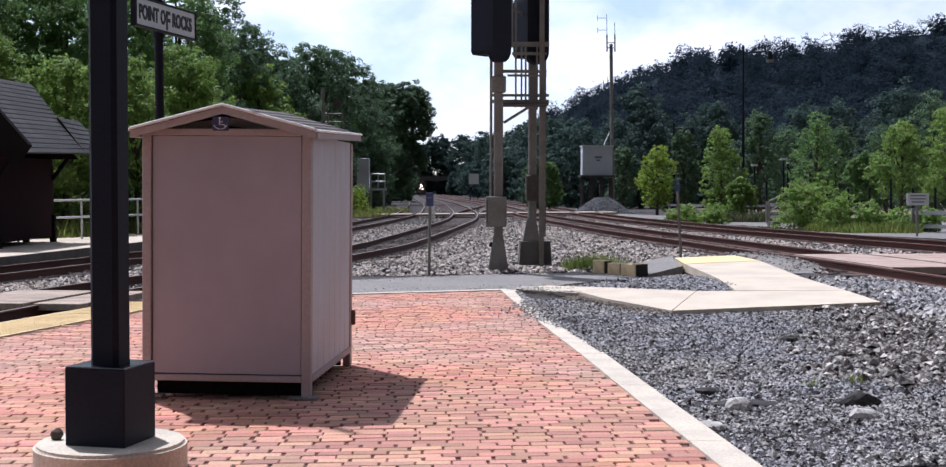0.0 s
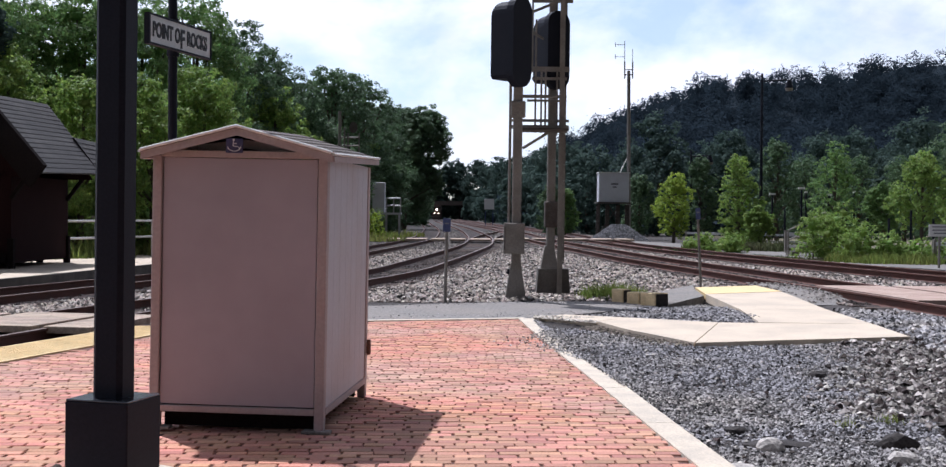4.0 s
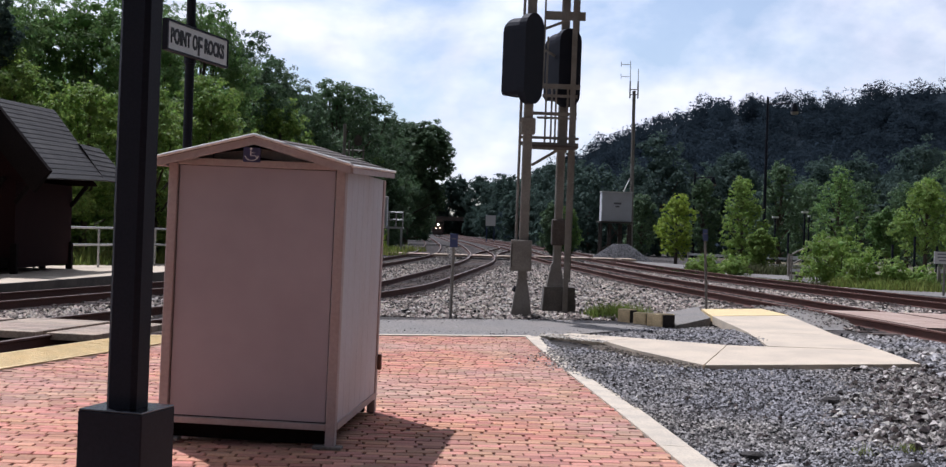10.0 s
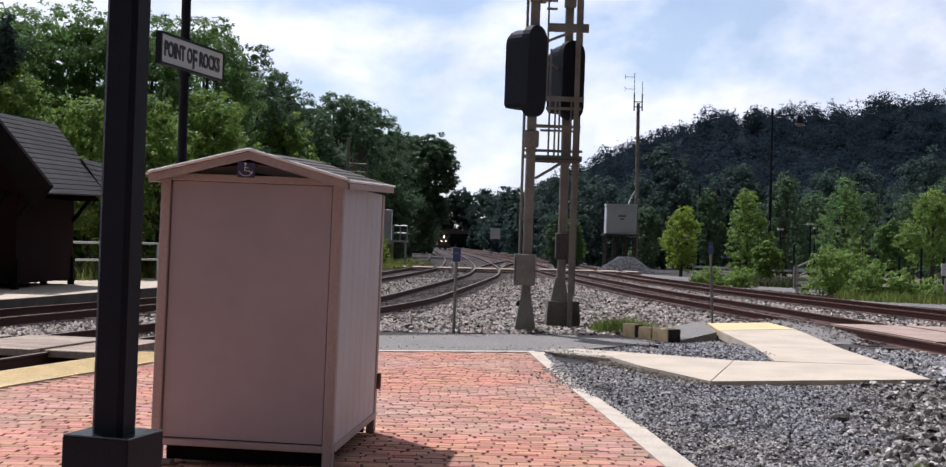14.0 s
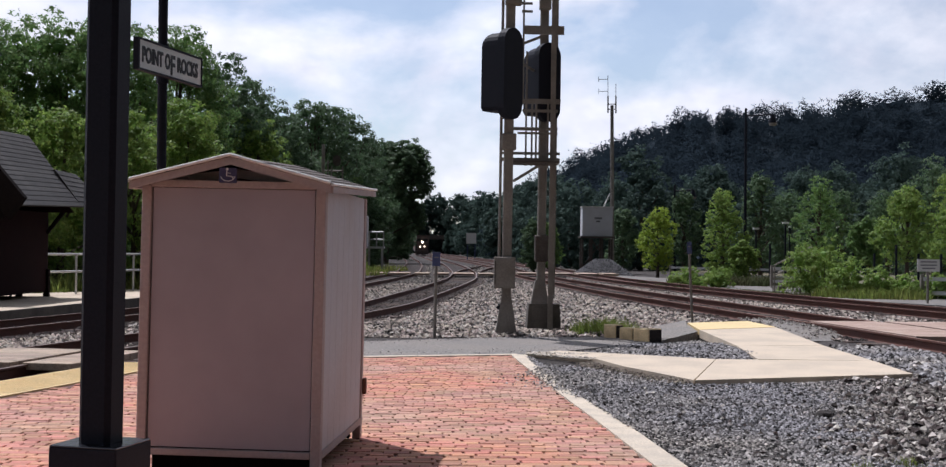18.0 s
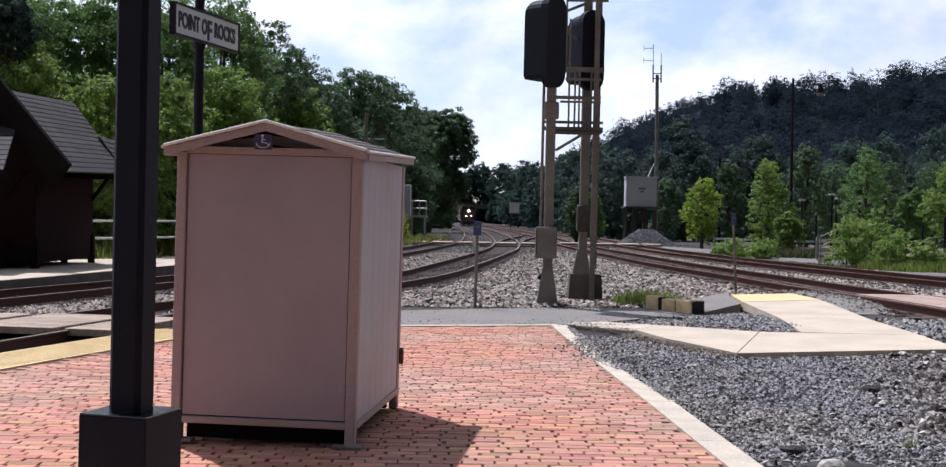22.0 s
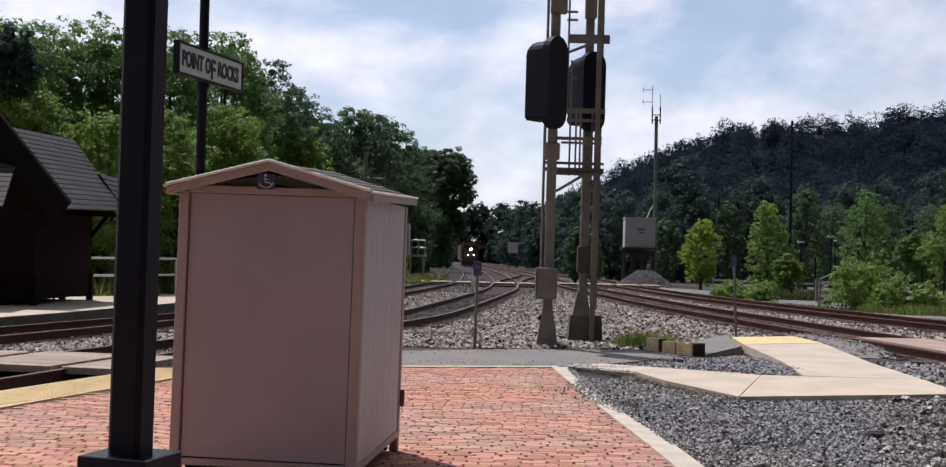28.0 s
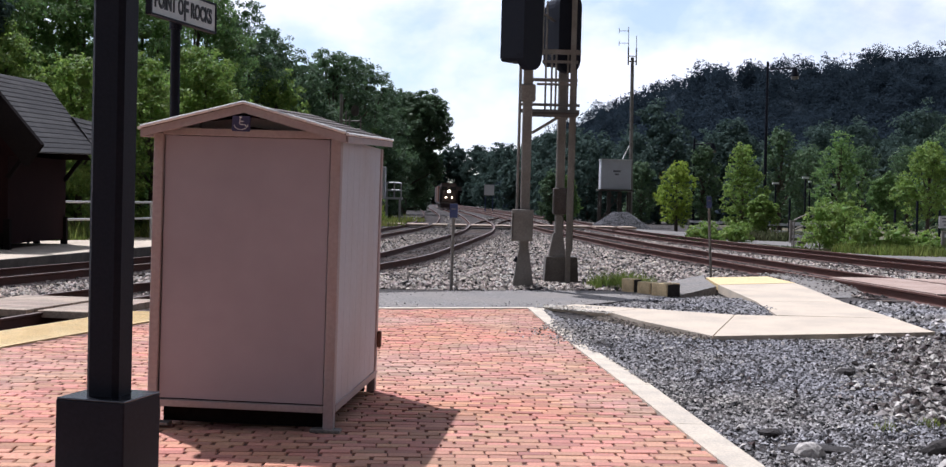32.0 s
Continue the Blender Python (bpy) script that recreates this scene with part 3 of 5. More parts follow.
# ---- timber crossing on the western track, rubber and concrete crossing panels on the others ----
crossing = empty("timber_crossing", pose(-6.55, 18.9, -0.075, 0, 0, -10.8), "weathered grey timber planks across the western track", "crossing")
for k in range(9):
    for x0, x1 in ((-2.9, -0.84), (-0.66, 0.66), (0.84, 1.55)):
        if x0 < -2 and k > 7:
            continue
        bm = boxed(((x0 + x1) / 2, -1.0 + k * 0.252, 0), (x1 - x0, 0.235, 0.1), bevel=0.008)
        part("plank", bm, PLANK, crossing)
panels = empty("crossing_panels", Matrix.Identity(4), "worn reddish crossing panels between the eastern rails", "crossing")
for k in range(3):
    ya, yb = 21.4 + k * 1.5, 22.88 + k * 1.5
    q = [(float(across(R1, y)) + o, y, 0.165) for y, o in ((ya, -0.66), (ya, 0.66), (yb, 0.66), (yb, -0.66))]
    part("panel", slab(bmesh.new(), q, 0, 0.12), PINK_PLANK, panels)
    q = [(float(across(R1, y)) + o, y, 0.162) for y, o in ((ya, 0.85), (ya, 2.5), (yb, 2.5), (yb, 0.85))]
    part("panel", slab(bmesh.new(), q, 0, 0.12), PINK_PLANK, panels)
far_cross = empty("far_crossing", Matrix.Identity(4), "pale boards of a distant service crossing over all tracks", "crossing")
for line in (L2, L1, R1, R2):
    for o, w in ((-1.35, 0.9), (0.0, 1.25), (1.35, 0.9)):
        x = float(across(line, 78)) + o
        part("board", boxed((x, 78, float(head(x, 78)) + 0.0), (w, 3.2, 0.12)), PLANK, far_cross)

# ---- far platform and station shelter ----
# Edge face gets a darker concrete than the paving, as painted shade.
bm = slab(bmesh.new(), [(-14.9, 8.0), (-14.2, 8.0), (-10.35, 29.5), (-9.0, 40), (-8.2, 50), (-11.6, 50), (-13.2, 40.3), (-20, 38), (-24, 20)], -0.5, 0.05)
tagged(part("far_platform", bm, OLD_CONCRETE), "concrete platform with shade-dark edge across the western tracks", "platform", kind="structure")
tops = slab(bmesh.new(), [(-14.15, 8.3), (-10.42, 29.5), (-9.06, 40), (-8.26, 49.9), (-11.5, 49.9), (-13.1, 40.2), (-19.9, 37.9), (-23.5, 20)], 0.02, 0.056)
tagged(part("platform_paving", tops, CONCRETE), "sunlit pale concrete paving of the far platform", "paving", kind="structure")

station = empty("station_shelter", Matrix.Identity(4), "dark maroon wooden station shelter with steep slate roof", "building")
part("wall", boxed((-14.6, 35.6, 1.35), (5.0, 4.6, 2.3)), MAROON, station)
for x in (-17, -15.6, -14.2, -12.9, -12.1):
    for y in (33.3, 37.8):
        part("post", boxed((x, y, 0.45), (0.16, 0.16, 0.8)), SHADOW_WOOD, station)
        bm = bmesh.new()
        beam(bm, (x, y - 0.02, 1.9), (x + 0.5, y - 0.05, 2.55), 0.1, 0.1)
        part("bracket", bm, SHADOW_WOOD, station)
# Near-black strip in place of the shadow under the bench.
part("bench_shadow_board", boxed((-14.4, 33.2, 0.35), (4.4, 0.05, 0.25)), SHADOW_WOOD, station)


def roof_plane(name, a, b, c, d, rows, parent, mat=ROOF_SLATE):
    """Courses of slates from the eave a-b up to the ridge d-c."""
    a, b, c, d = map(Vector, (a, b, c, d))
    n = (b - a).cross(d - a).normalized()
    if n.z < 0:
        n = -n
    for k in range(rows):
        lo, hi = k / rows, (k + 1.25) / rows if k < rows - 1 else 1.0
        p = [a.lerp(d, lo) + n * 0.016, b.lerp(c, lo) + n * 0.016, b.lerp(c, hi), a.lerp(d, hi)]
        bm = bmesh.new()
        t = [bm.verts.new(q) for q in p]
        u = [bm.verts.new(q - n * 0.05) for q in p]
        bm.faces.new(t)
        bm.faces.new(u[::-1])
        for i in range(4):
            bm.faces.new((t[i], u[i], u[(i + 1) % 4], t[(i + 1) % 4]))
        part(name, bm, mat, parent)


RIDGE_N, RIDGE_F = (-13.35, 33.6, 4.75), (-12.75, 38.0, 4.75)
roof_plane("slate_course", (-11.2, 32.6, 2.55), (-11.05, 37.6, 2.68), RIDGE_F, RIDGE_N, 16, station)
roof_plane("slate_course", (-16.6, 37.9, 2.62), (-16.2, 32.6, 2.55), RIDGE_N, RIDGE_F, 10, station)
roof_plane("slate_course", (-11.05, 37.6, 2.68), (-10.85, 39.6, 2.68), (-11.7, 39.2, 3.7), (-11.85, 37.6, 3.75), 7, station)
# Bargeboards widened in near-black to take in the overhang's shadow band.
for x in (-11.1, -16.3):
    part("bargeboard", beam(bmesh.new(), (-13.42, 33.45, 4.8), (x, 32.4, 2.45), 0.12, 0.75), SHADOW_WOOD, station)
part("gable", prism(bmesh.new(), [(-16.1, 2.45), (-11.45, 2.45), (-13.37, 4.6)], 33.35, 33.5), MAROON, station)
part("gable", prism(bmesh.new(), [(-16.1, 2.5), (-11.3, 2.5), (-12.85, 4.55)], 37.6, 37.75), MAROON, station)
roof_plane("slate_course", (-16.2, 30.6, 2.5), (-11.9, 30.6, 2.5), (-12.6, 33.2, 3.7), (-16.2, 33.2, 3.7), 9, station)
part("fascia", boxed((-14.0, 30.6, 2.42), (4.4, 0.08, 0.16)), SHADOW_WOOD, station)
lamp = empty("gooseneck_lamp", pose(-12.75, 30.5, 2.72), "black pole lamp with a pale shallow shade", "lamp")
part("stem", rodded((0, 0, 0), (0, 0, 0.55), 0.025), BLACK, lamp)
part("shade", rodded((0, 0, -0.02), (0, 0, 0.08), 0.24, 16, 0.06), WHITE_PAINT, lamp)

fence = empty("platform_railing", Matrix.Identity(4), "grey metal railing with two bars behind the far platform", "railing")
fp = [(-13.0, 37.4), (-11.9, 40.0), (-10.9, 43.0), (-10.0, 46.5), (-9.4, 49.8)]
for a, b in zip(fp, fp[1:]):
    for z in (0.75, 1.28):
        part("rail", rodded((*a, z), (*b, z), 0.035, 6), RAIL_METAL, fence)
    part("post", rodded((*a, 0.05), (*a, 1.3), 0.035, 6), RAIL_METAL, fence)
part("post", rodded((*fp[-1], 0.05), (*fp[-1], 1.3), 0.035, 6), RAIL_METAL, fence)

# ---- lamp post with the station sign ----
post = empty("platform_post", pose(-1.866, 6.77, 0, 0, 0.49, -13.7), "black square platform post with boxed base", "post")
foot = rodded((0, 0, -0.02), (0, 0, 0.164), 0.408, 48)
bmesh.ops.bevel(foot, geom=[e for e in foot.edges if abs(e.verts[0].co.z - 0.164) < 1e-4 and abs(e.verts[1].co.z - 0.164) < 1e-4], offset=0.018, segments=3, affect="EDGES")
part("footing", foot, KERB, post, "round pale concrete footing")
part("base_box", boxed((0, 0, 0.372), (0.351, 0.351, 0.42), bevel=0.006), BLACK, post)
part("base_cap", boxed((0, 0, 0.584), (0.347, 0.347, 0.012), bevel=0.004), BLACK_GLOSS, post, "glossy black top plate")
part("shaft", boxed((0, 0, 2.485), (0.166, 0.166, 3.86), bevel=0.024), BLACK, post)

pole2 = empty("lamp_pole", pose(-2.48, 10.62, 0), "slim black lamp pole standing beside the shed", "pole")
part("shaft", rodded((0, 0, 0), (0, 0, 6.4), 0.038, 12), BLACK, pole2)
part("collar", rodded((0, 0, 2.82), (0, 0, 3.13), 0.05, 12), BLACK, pole2)
part("base", rodded((0, 0, 0), (0, 0, 0.45), 0.085, 12, 0.05), BLACK, pole2)
sign = empty("station_sign", pose(-2.42, 10.6, 2.977, 0, 0, 76.6), "white station name board with black letters on the lamp pole", "sign")
part("board", boxed((0.0, 0, 0), (1.08, 0.03, 0.215), bevel=0.003), WHITE_PAINT, sign)
for c, d in (((0, 0, 0.114), (1.11, 0.045, 0.016)), ((0, 0, -0.114), (1.11, 0.045, 0.016)), ((0.548, 0, 0), (0.016, 0.045, 0.212)), ((-0.545, 0, 0), (0.022, 0.045, 0.212))):
    part("frame_bar", boxed(c, d), BLACK, sign)
part("bracket", boxed((0.0, 0.03, 0.0), (0.12, 0.03, 0.17)), BLACK, sign)
for word, x, size, wide, up in (("POINT", -0.322, 0.16, 0.34, -0.004), ("O", -0.07, 0.16, 0.085, -0.004), ("F", 0.018, 0.215, 0.072, -0.024), ("ROCKS", 0.285, 0.16, 0.37, -0.004)):
    text_part(word, size, INK, pose(x, -0.0175, up, 90, 0, 0), sign, width=wide, bold=0.005)

# ---- the lift shed ----
SW, SD, SZ0, SZ1 = 1.249, 1.885, 0.124, 1.935
shed = empty("lift_shed", pose(-1.052, 9.07, 0, 0, 0.86, -4.33), "pinkish painted wooden lift shed with gable roof on short legs", "shed")
W, Dp = SW, SD
for x, y in ((-0.033, 0.045), (-W + 0.033, 0.045), (-0.033, Dp - 0.045), (-W + 0.033, Dp - 0.045)):
    part("corner_post", boxed((x, y, SZ1 / 2), (0.066, 0.09, SZ1), bevel=0.006), PINK_TRIM, shed)
part("front_panel", boxed((-W / 2, 0.03, (SZ0 + SZ1) / 2 + 0.018), (W - 0.146, 0.02, SZ1 - SZ0 - 0.069), bevel=0.003), PINK, shed, "flat plywood front panel")
part("back_panel", boxed((-W / 2, Dp - 0.03, (SZ0 + SZ1) / 2), (W - 0.136, 0.02, SZ1 - SZ0 - 0.02)), PINK, shed)
part("bottom_rail", boxed((-W / 2, 0.025, SZ0 + 0.022), (W - 0.134, 0.05, 0.045), bevel=0.004), PINK_TRIM, shed)
part("top_rail", boxed((-W / 2, 0.02, SZ1 + 0.012), (W - 0.134, 0.055, 0.05), bevel=0.004), PINK_TRIM, shed)
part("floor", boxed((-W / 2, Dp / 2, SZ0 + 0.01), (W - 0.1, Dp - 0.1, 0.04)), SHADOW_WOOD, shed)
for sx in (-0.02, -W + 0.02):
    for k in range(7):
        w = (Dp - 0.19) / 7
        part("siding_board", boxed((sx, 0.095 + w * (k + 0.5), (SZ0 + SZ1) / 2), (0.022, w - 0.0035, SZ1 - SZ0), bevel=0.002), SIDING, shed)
    part("siding_backing", boxed((sx + (0.02 if sx < -0.5 else -0.02), Dp / 2, (SZ0 + SZ1) / 2), (0.01, Dp - 0.2, SZ1 - SZ0 - 0.01)), PINK_TRIM, shed)
    part("side_rail", boxed((sx + (0.012 if sx > -0.5 else -0.012), Dp / 2, SZ0 + 0.02), (0.02, Dp - 0.19, 0.05)), PINK_TRIM, shed)
for x, y in ((-0.05, 0.03), (-W + 0.05, 0.03)):
    pad = tagged(part("paver", boxed((0, 0, 0.008), (0.2, 0.1, 0.022), bevel=0.004), ASPHALT), "loose grey paver under the shed", "paver", "loose pavers")
    pad.matrix_basis = shed.matrix_basis @ pose(x, y, 0.0)
hasp = part("hasp", boxed((0.018, Dp - 0.03, 0.42), (0.03, 0.05, 0.13), bevel=0.006), RUST_TOP, shed, "rusty brown latch")
# Invented bars that block light, so the gap under the shed stays dark.
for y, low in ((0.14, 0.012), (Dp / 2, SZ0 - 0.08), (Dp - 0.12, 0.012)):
    part("gap_shade_bar", boxed((-W / 2, y, (SZ0 - 0.01 + low) / 2), (W - 0.16, 0.06, SZ0 - 0.01 - low)), SHADOW_WOOD, shed)
AP, EZ, OV = 2.125, 1.95, 0.05
cx = -W / 2
half = W / 2 + OV
APB, EZB = 2.2, 2.01  # the roof rises towards the back
Y0, Y1 = -0.11, Dp + 0.07


def roof_strip(sgn, u0, u1, lift0, lift1, y0, y1, thick):
    """A strip of the roof plane between two fractions of the way from eave to ridge."""
    def at(u, y, lift):
        v = (y - Y0) / (Y1 - Y0)
        ap, ez = AP + (APB - AP) * v, EZ + (EZB - EZ) * v
        return Vector((cx + sgn * half * (1 - u), y, ez + (ap - ez) * u + lift))
    top = [at(u0, y0, lift0), at(u1, y0, lift1), at(u1, y1, lift1), at(u0, y1, lift0)]
    bm = bmesh.new()
    t = [bm.verts.new(p) for p in top]
    q = [bm.verts.new(p - Vector((0, 0, thick))) for p in top]
    bm.faces.new(t)
    bm.faces.new(q[::-1])
    for i in range(4):
        bm.faces.new((t[i], q[i], q[(i + 1) % 4], t[(i + 1) % 4]))
    return bm


for sgn in (-1, 1):
    for y0, y1 in ((Y0, Y0 + 0.025), (Y1 - 0.025, Y1)):
        part("bargeboard", roof_strip(sgn, 0, 1, 0, 0, y0, y1, 0.052), PINK_TRIM, shed)
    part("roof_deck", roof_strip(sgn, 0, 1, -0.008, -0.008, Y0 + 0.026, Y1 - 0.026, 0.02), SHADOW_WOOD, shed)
    # White rods added along the roof edges to draw their sunlit highlight.
    part("drip_edge_glint", rodded((cx + sgn * half, Y0 - 0.014, EZ + 0.014), (cx, Y0 - 0.014, AP + 0.014), 0.011, 10), WHITE_PAINT, shed, "white drip edge rod added for the sunlit glint")
    part("eave_glint", rodded((cx + sgn * (half + 0.012), Y0 - 0.012, EZ + 0.004), (cx + sgn * (half + 0.012), Y1, EZB + 0.004), 0.01, 10), WHITE_PAINT, shed, "white drip edge rod added for the sunlit glint")
    part("eave_board", roof_strip(sgn, -0.02, 0.015, -0.006, -0.006, Y0 + 0.026, Y1 - 0.026, 0.042), PINK_TRIM, shed)
    for k in range(6):
        part("shingle_course", roof_strip(sgn, k / 6 - 0.02, (k + 1) / 6, 0.013, 0.006, Y0 - 0.012, Y1 + 0.012, 0.006), SHINGLE, shed)
for sgn in (-1, 1):
    part("gable_stud", boxed((cx + sgn * 0.36, 0.09, EZ + 0.03), (0.05, 0.04, 0.08)), PINK_TRIM, shed)
    bm = bmesh.new()
    beam(bm, (cx, 0.12, AP - 0.1), (cx + sgn * 0.6, 0.12, EZ + 0.0), 0.04, 0.06)
    part("rafter", bm, PINK_TRIM, shed)
part("gable_lining", prism(bmesh.new(), [(cx - half + 0.1, EZ - 0.01), (cx + half - 0.1, EZ - 0.01), (cx, AP - 0.045)], 0.5, 0.515), MAROON_BOARD, shed, "dark maroon board inside the gable")
plate = empty("access_sign", pose(0, 0, 0), "small blue and white wheelchair access sign", "sign")
plate.matrix_basis = shed.matrix_basis @ pose(cx - 0.01, -0.118, 2.0)
part("plate", boxed((0, 0, 0), (0.12, 0.006, 0.1), bevel=0.002), NAVY, plate)
bm = bmesh.new()
for k in range(12):
    a0, a1 = radians(188 + k * 14), radians(188 + (k + 1) * 14 + 3)
    beam(bm, (0.046 * math.cos(a0), -0.005, -0.004 + 0.034 * math.sin(a0)), (0.046 * math.cos(a1), -0.005, -0.004 + 0.034 * math.sin(a1)), 0.009, 0.004)
beam(bm, (-0.006, -0.005, 0.032), (-0.008, -0.005, -0.002), 0.011, 0.004)
beam(bm, (-0.008, -0.005, -0.004), (0.024, -0.005, -0.006), 0.009, 0.004)
beam(bm, (0.024, -0.005, -0.004), (0.04, -0.005, -0.024), 0.009, 0.004)
beam(bm, (-0.006, -0.005, 0.016), (0.018, -0.005, 0.014), 0.007, 0.004)
rod(bm, (-0.005, -0.003, 0.041), (-0.005, -0.007, 0.041), 0.008, 10)
part("symbol", bm, WHITE_PAINT, plate, "white wheelchair symbol")

# ---- signal masts ----
def stadium(w, h, n=10):
    r = w / 2
    pts = []
    for k in range(n + 1):
        a = math.pi * k / n
        pts.append((r * math.cos(a), h / 2 - r + r * math.sin(a)))
    for k in range(n + 1):
        a = math.pi + math.pi * k / n
        pts.append((r * math.cos(a), -h / 2 + r + r * math.sin(a)))
    return pts


def signal_head(parent, m, back_w, back_h, hood_w, hood_h, hood_depth):
    """A dark head seen from behind: a rounded back plate and one long hood in front of it."""
    hd = part("signal_head", prism(bmesh.new(), stadium(back_w, back_h), -0.1, 0.06), BLACK, parent, "black signal head with rounded back plate")
    hd.matrix_basis = m
    arch = [q for q in stadium(hood_w, hood_h) if q[1] > 0] + [(-hood_w / 2, -hood_h / 2 + 0.06), (-hood_w / 2 + 0.05, -hood_h / 2), (hood_w / 2 - 0.05, -hood_h / 2), (hood_w / 2, -hood_h / 2 + 0.06)]
    bm = bmesh.new()
    rings = []
    for y, k in ((0.06, 1.0), (hood_depth * 0.75, 1.0), (hood_depth * 0.93, 0.975), (hood_depth, 0.93)):
        rings.append([bm.verts.new((x, y, z * k if z > 0 else z)) for x, z in arch])
    m = len(arch)
    for p, q in zip(rings, rings[1:]):
        for i in range(m):
            bm.faces.new((p[i], q[i], q[(i + 1) % m], p[(i + 1) % m]))
    bm.faces.new(rings[0][::-1])
    bm.faces.new(rings[-1])
    hood = part("hood", bm, BLACK, hd)
    hood.matrix_basis = pose(-0.02, 0.0, 0.04)
    return hd


mast = empty("signal_mast", pose(0.74, 23.55, 0.02, 0, 0.45, 0), "weathered grey steel signal mast with junction box", "signal", "signals")
part("post", boxed((0, 0, 3.6), (0.17, 0.17, 6.2), bevel=0.02), POST_GREY, mast)
bm = bmesh.new()
bmesh.ops.create_cone(bm, cap_ends=True, segments=4, radius1=0.27, radius2=0.125, depth=0.66, matrix=pose(0, 0, 0.33, 0, 0, 45))
part("flared_base", bm, POST_GREY, mast)
part("conduit", rodded((-0.14, -0.02, 1.3), (-0.14, -0.02, 6.6), 0.026), POST_GREY, mast)
jb = part("junction_box", boxed((-0.045, -0.17, 1.1), (0.38, 0.22, 0.56), bevel=0.01), POST_GREY, mast, "grey steel junction box")
part("box_door", boxed((-0.045, -0.285, 1.1), (0.33, 0.012, 0.5), bevel=0.003), POST_GREY, jb)
part("box_hinge", boxed((-0.215, -0.29, 1.1), (0.02, 0.02, 0.42)), DARK_STEEL, jb)
part("clamp", boxed((0.0, -0.02, 3.46), (0.27, 0.24, 0.3), bevel=0.02), POST_GREY, mast)
part("clamp", boxed((0.05, -0.02, 6.1), (0.3, 0.24, 0.32), bevel=0.02), POST_GREY, mast)
part("cable_stub", rodded((-0.16, -0.05, 0.5), (0.0, -0.05, 0.42), 0.05), BLACK, mast)
signal_head(mast, pose(-0.02, -0.25, 4.66, 0, 0, 50), 0.55, 1.64, 0.5, 1.42, 0.42)

mast2 = empty("signal_mast", pose(1.49, 24.73, 0.06, 0, 0.4, 0), "weathered grey steel signal mast with ladder on concrete pier", "signal", "signals")
bm = bmesh.new()
bmesh.ops.create_cone(bm, cap_ends=True, segments=4, radius1=0.45, radius2=0.41, depth=0.46, matrix=pose(0, 0, 0.23, 0, 0, 45))
part("pier", bm, OLD_CONCRETE, mast2, "stained concrete pier")
part("post", boxed((-0.05, 0, 3.7), (0.16, 0.16, 6.3), bevel=0.02), POST_GREY, mast2)
bm = bmesh.new()
bmesh.ops.create_cone(bm, cap_ends=True, segments=4, radius1=0.24, radius2=0.12, depth=0.45, matrix=pose(-0.07, 0, 0.68, 0, 0, 45))
part("flared_base", bm, POST_GREY, mast2)
part("collar", boxed((-0.05, -0.01, 1.5), (0.25, 0.26, 0.5), bevel=0.02), DARK_STEEL, mast2)
part("ladder_rail", boxed((0.11, -0.36, 3.3), (0.095, 0.05, 6.7)), POST_GREY, mast2)
part("ladder_rail", boxed((0.2, 0.12, 3.6), (0.05, 0.05, 6.1)), POST_GREY, mast2)
for k in range(20):
    part("rung", rodded((0.12, -0.36, 0.6 + k * 0.31), (0.2, 0.12, 0.6 + k * 0.31), 0.014, 6), POST_GREY, mast2)
for x, z0, z1 in ((-0.39, 3.05, 5.2), (-0.28, 3.05, 4.3), (-0.2, 3.05, 4.3), (-0.46, 4.2, 6.8), (0.02, 3.0, 4.3)):
    part("stanchion", boxed((x, -0.3, (z0 + z1) / 2), (0.035, 0.035, z1 - z0)), POST_GREY, mast2)
for z, x0, x1, h in ((5.6, -0.46, 0.3, 0.16), (4.26, -0.46, 0.25, 0.09), (4.08, -0.46, 0.2, 0.05), (3.74, -0.75, 0.2, 0.06), (3.66, -0.55, 0.2, 0.04), (3.28, -0.85, 0.25, 0.05), (3.16, -0.85, 0.25, 0.07), (6.1, -0.5, -0.3, 0.04), (5.95, -0.5, -0.3, 0.04)):
    part("cross_bar", boxed(((x0 + x1) / 2, -0.32, z), (x1 - x0, 0.05, h)), POST_GREY, mast2)
part("platform_grate", boxed((-0.3, -0.6, 3.08), (1.0, 0.7, 0.04)), DARK_STEEL, mast2)
bm = bmesh.new()
beam(bm, (-0.62, -0.4, 2.75), (-0.1, -0.3, 3.08), 0.05, 0.05)
part("brace", bm, POST_GREY, mast2)
part("brace", beam(bmesh.new(), (-0.45, -0.3, 5.35), (0.0, -0.2, 5.55), 0.05, 0.05), POST_GREY, mast2)
part("brace", beam(bmesh.new(), (-0.45, -0.3, 4.95), (-0.25, -0.2, 4.85), 0.04, 0.04), POST_GREY, mast2)
part("relay_case", boxed((-0.05, -0.15, 6.25), (0.22, 0.2, 0.45), bevel=0.01), POST_GREY, mast2)
signal_head(mast2, pose(0.0, -0.12, 4.64, 0, 0, 30), 0.5, 1.5, 0.46, 1.3, 0.42)

# ---- small posts and signs ----
def marker(x, y, z, h, wide, name_label, lean=0.0):
    m = empty("marker_post", pose(x, y, z, 0, lean, 0), name_label, "marker", "marker posts")
    part("post", rodded((0, 0, -0.1), (0, 0, h - 0.05), 0.028, 8), POST_GREY, m)
    part("plate", boxed((0, -0.04, h - 0.12), (wide * 0.85, 0.012, 0.24), bevel=0.003), BLUE, m, "small blue plate")
    part("writing_bar", boxed((0, -0.048, h - 0.09), (wide * 0.5, 0.004, 0.02)), GREY_BAR, m)
    return m


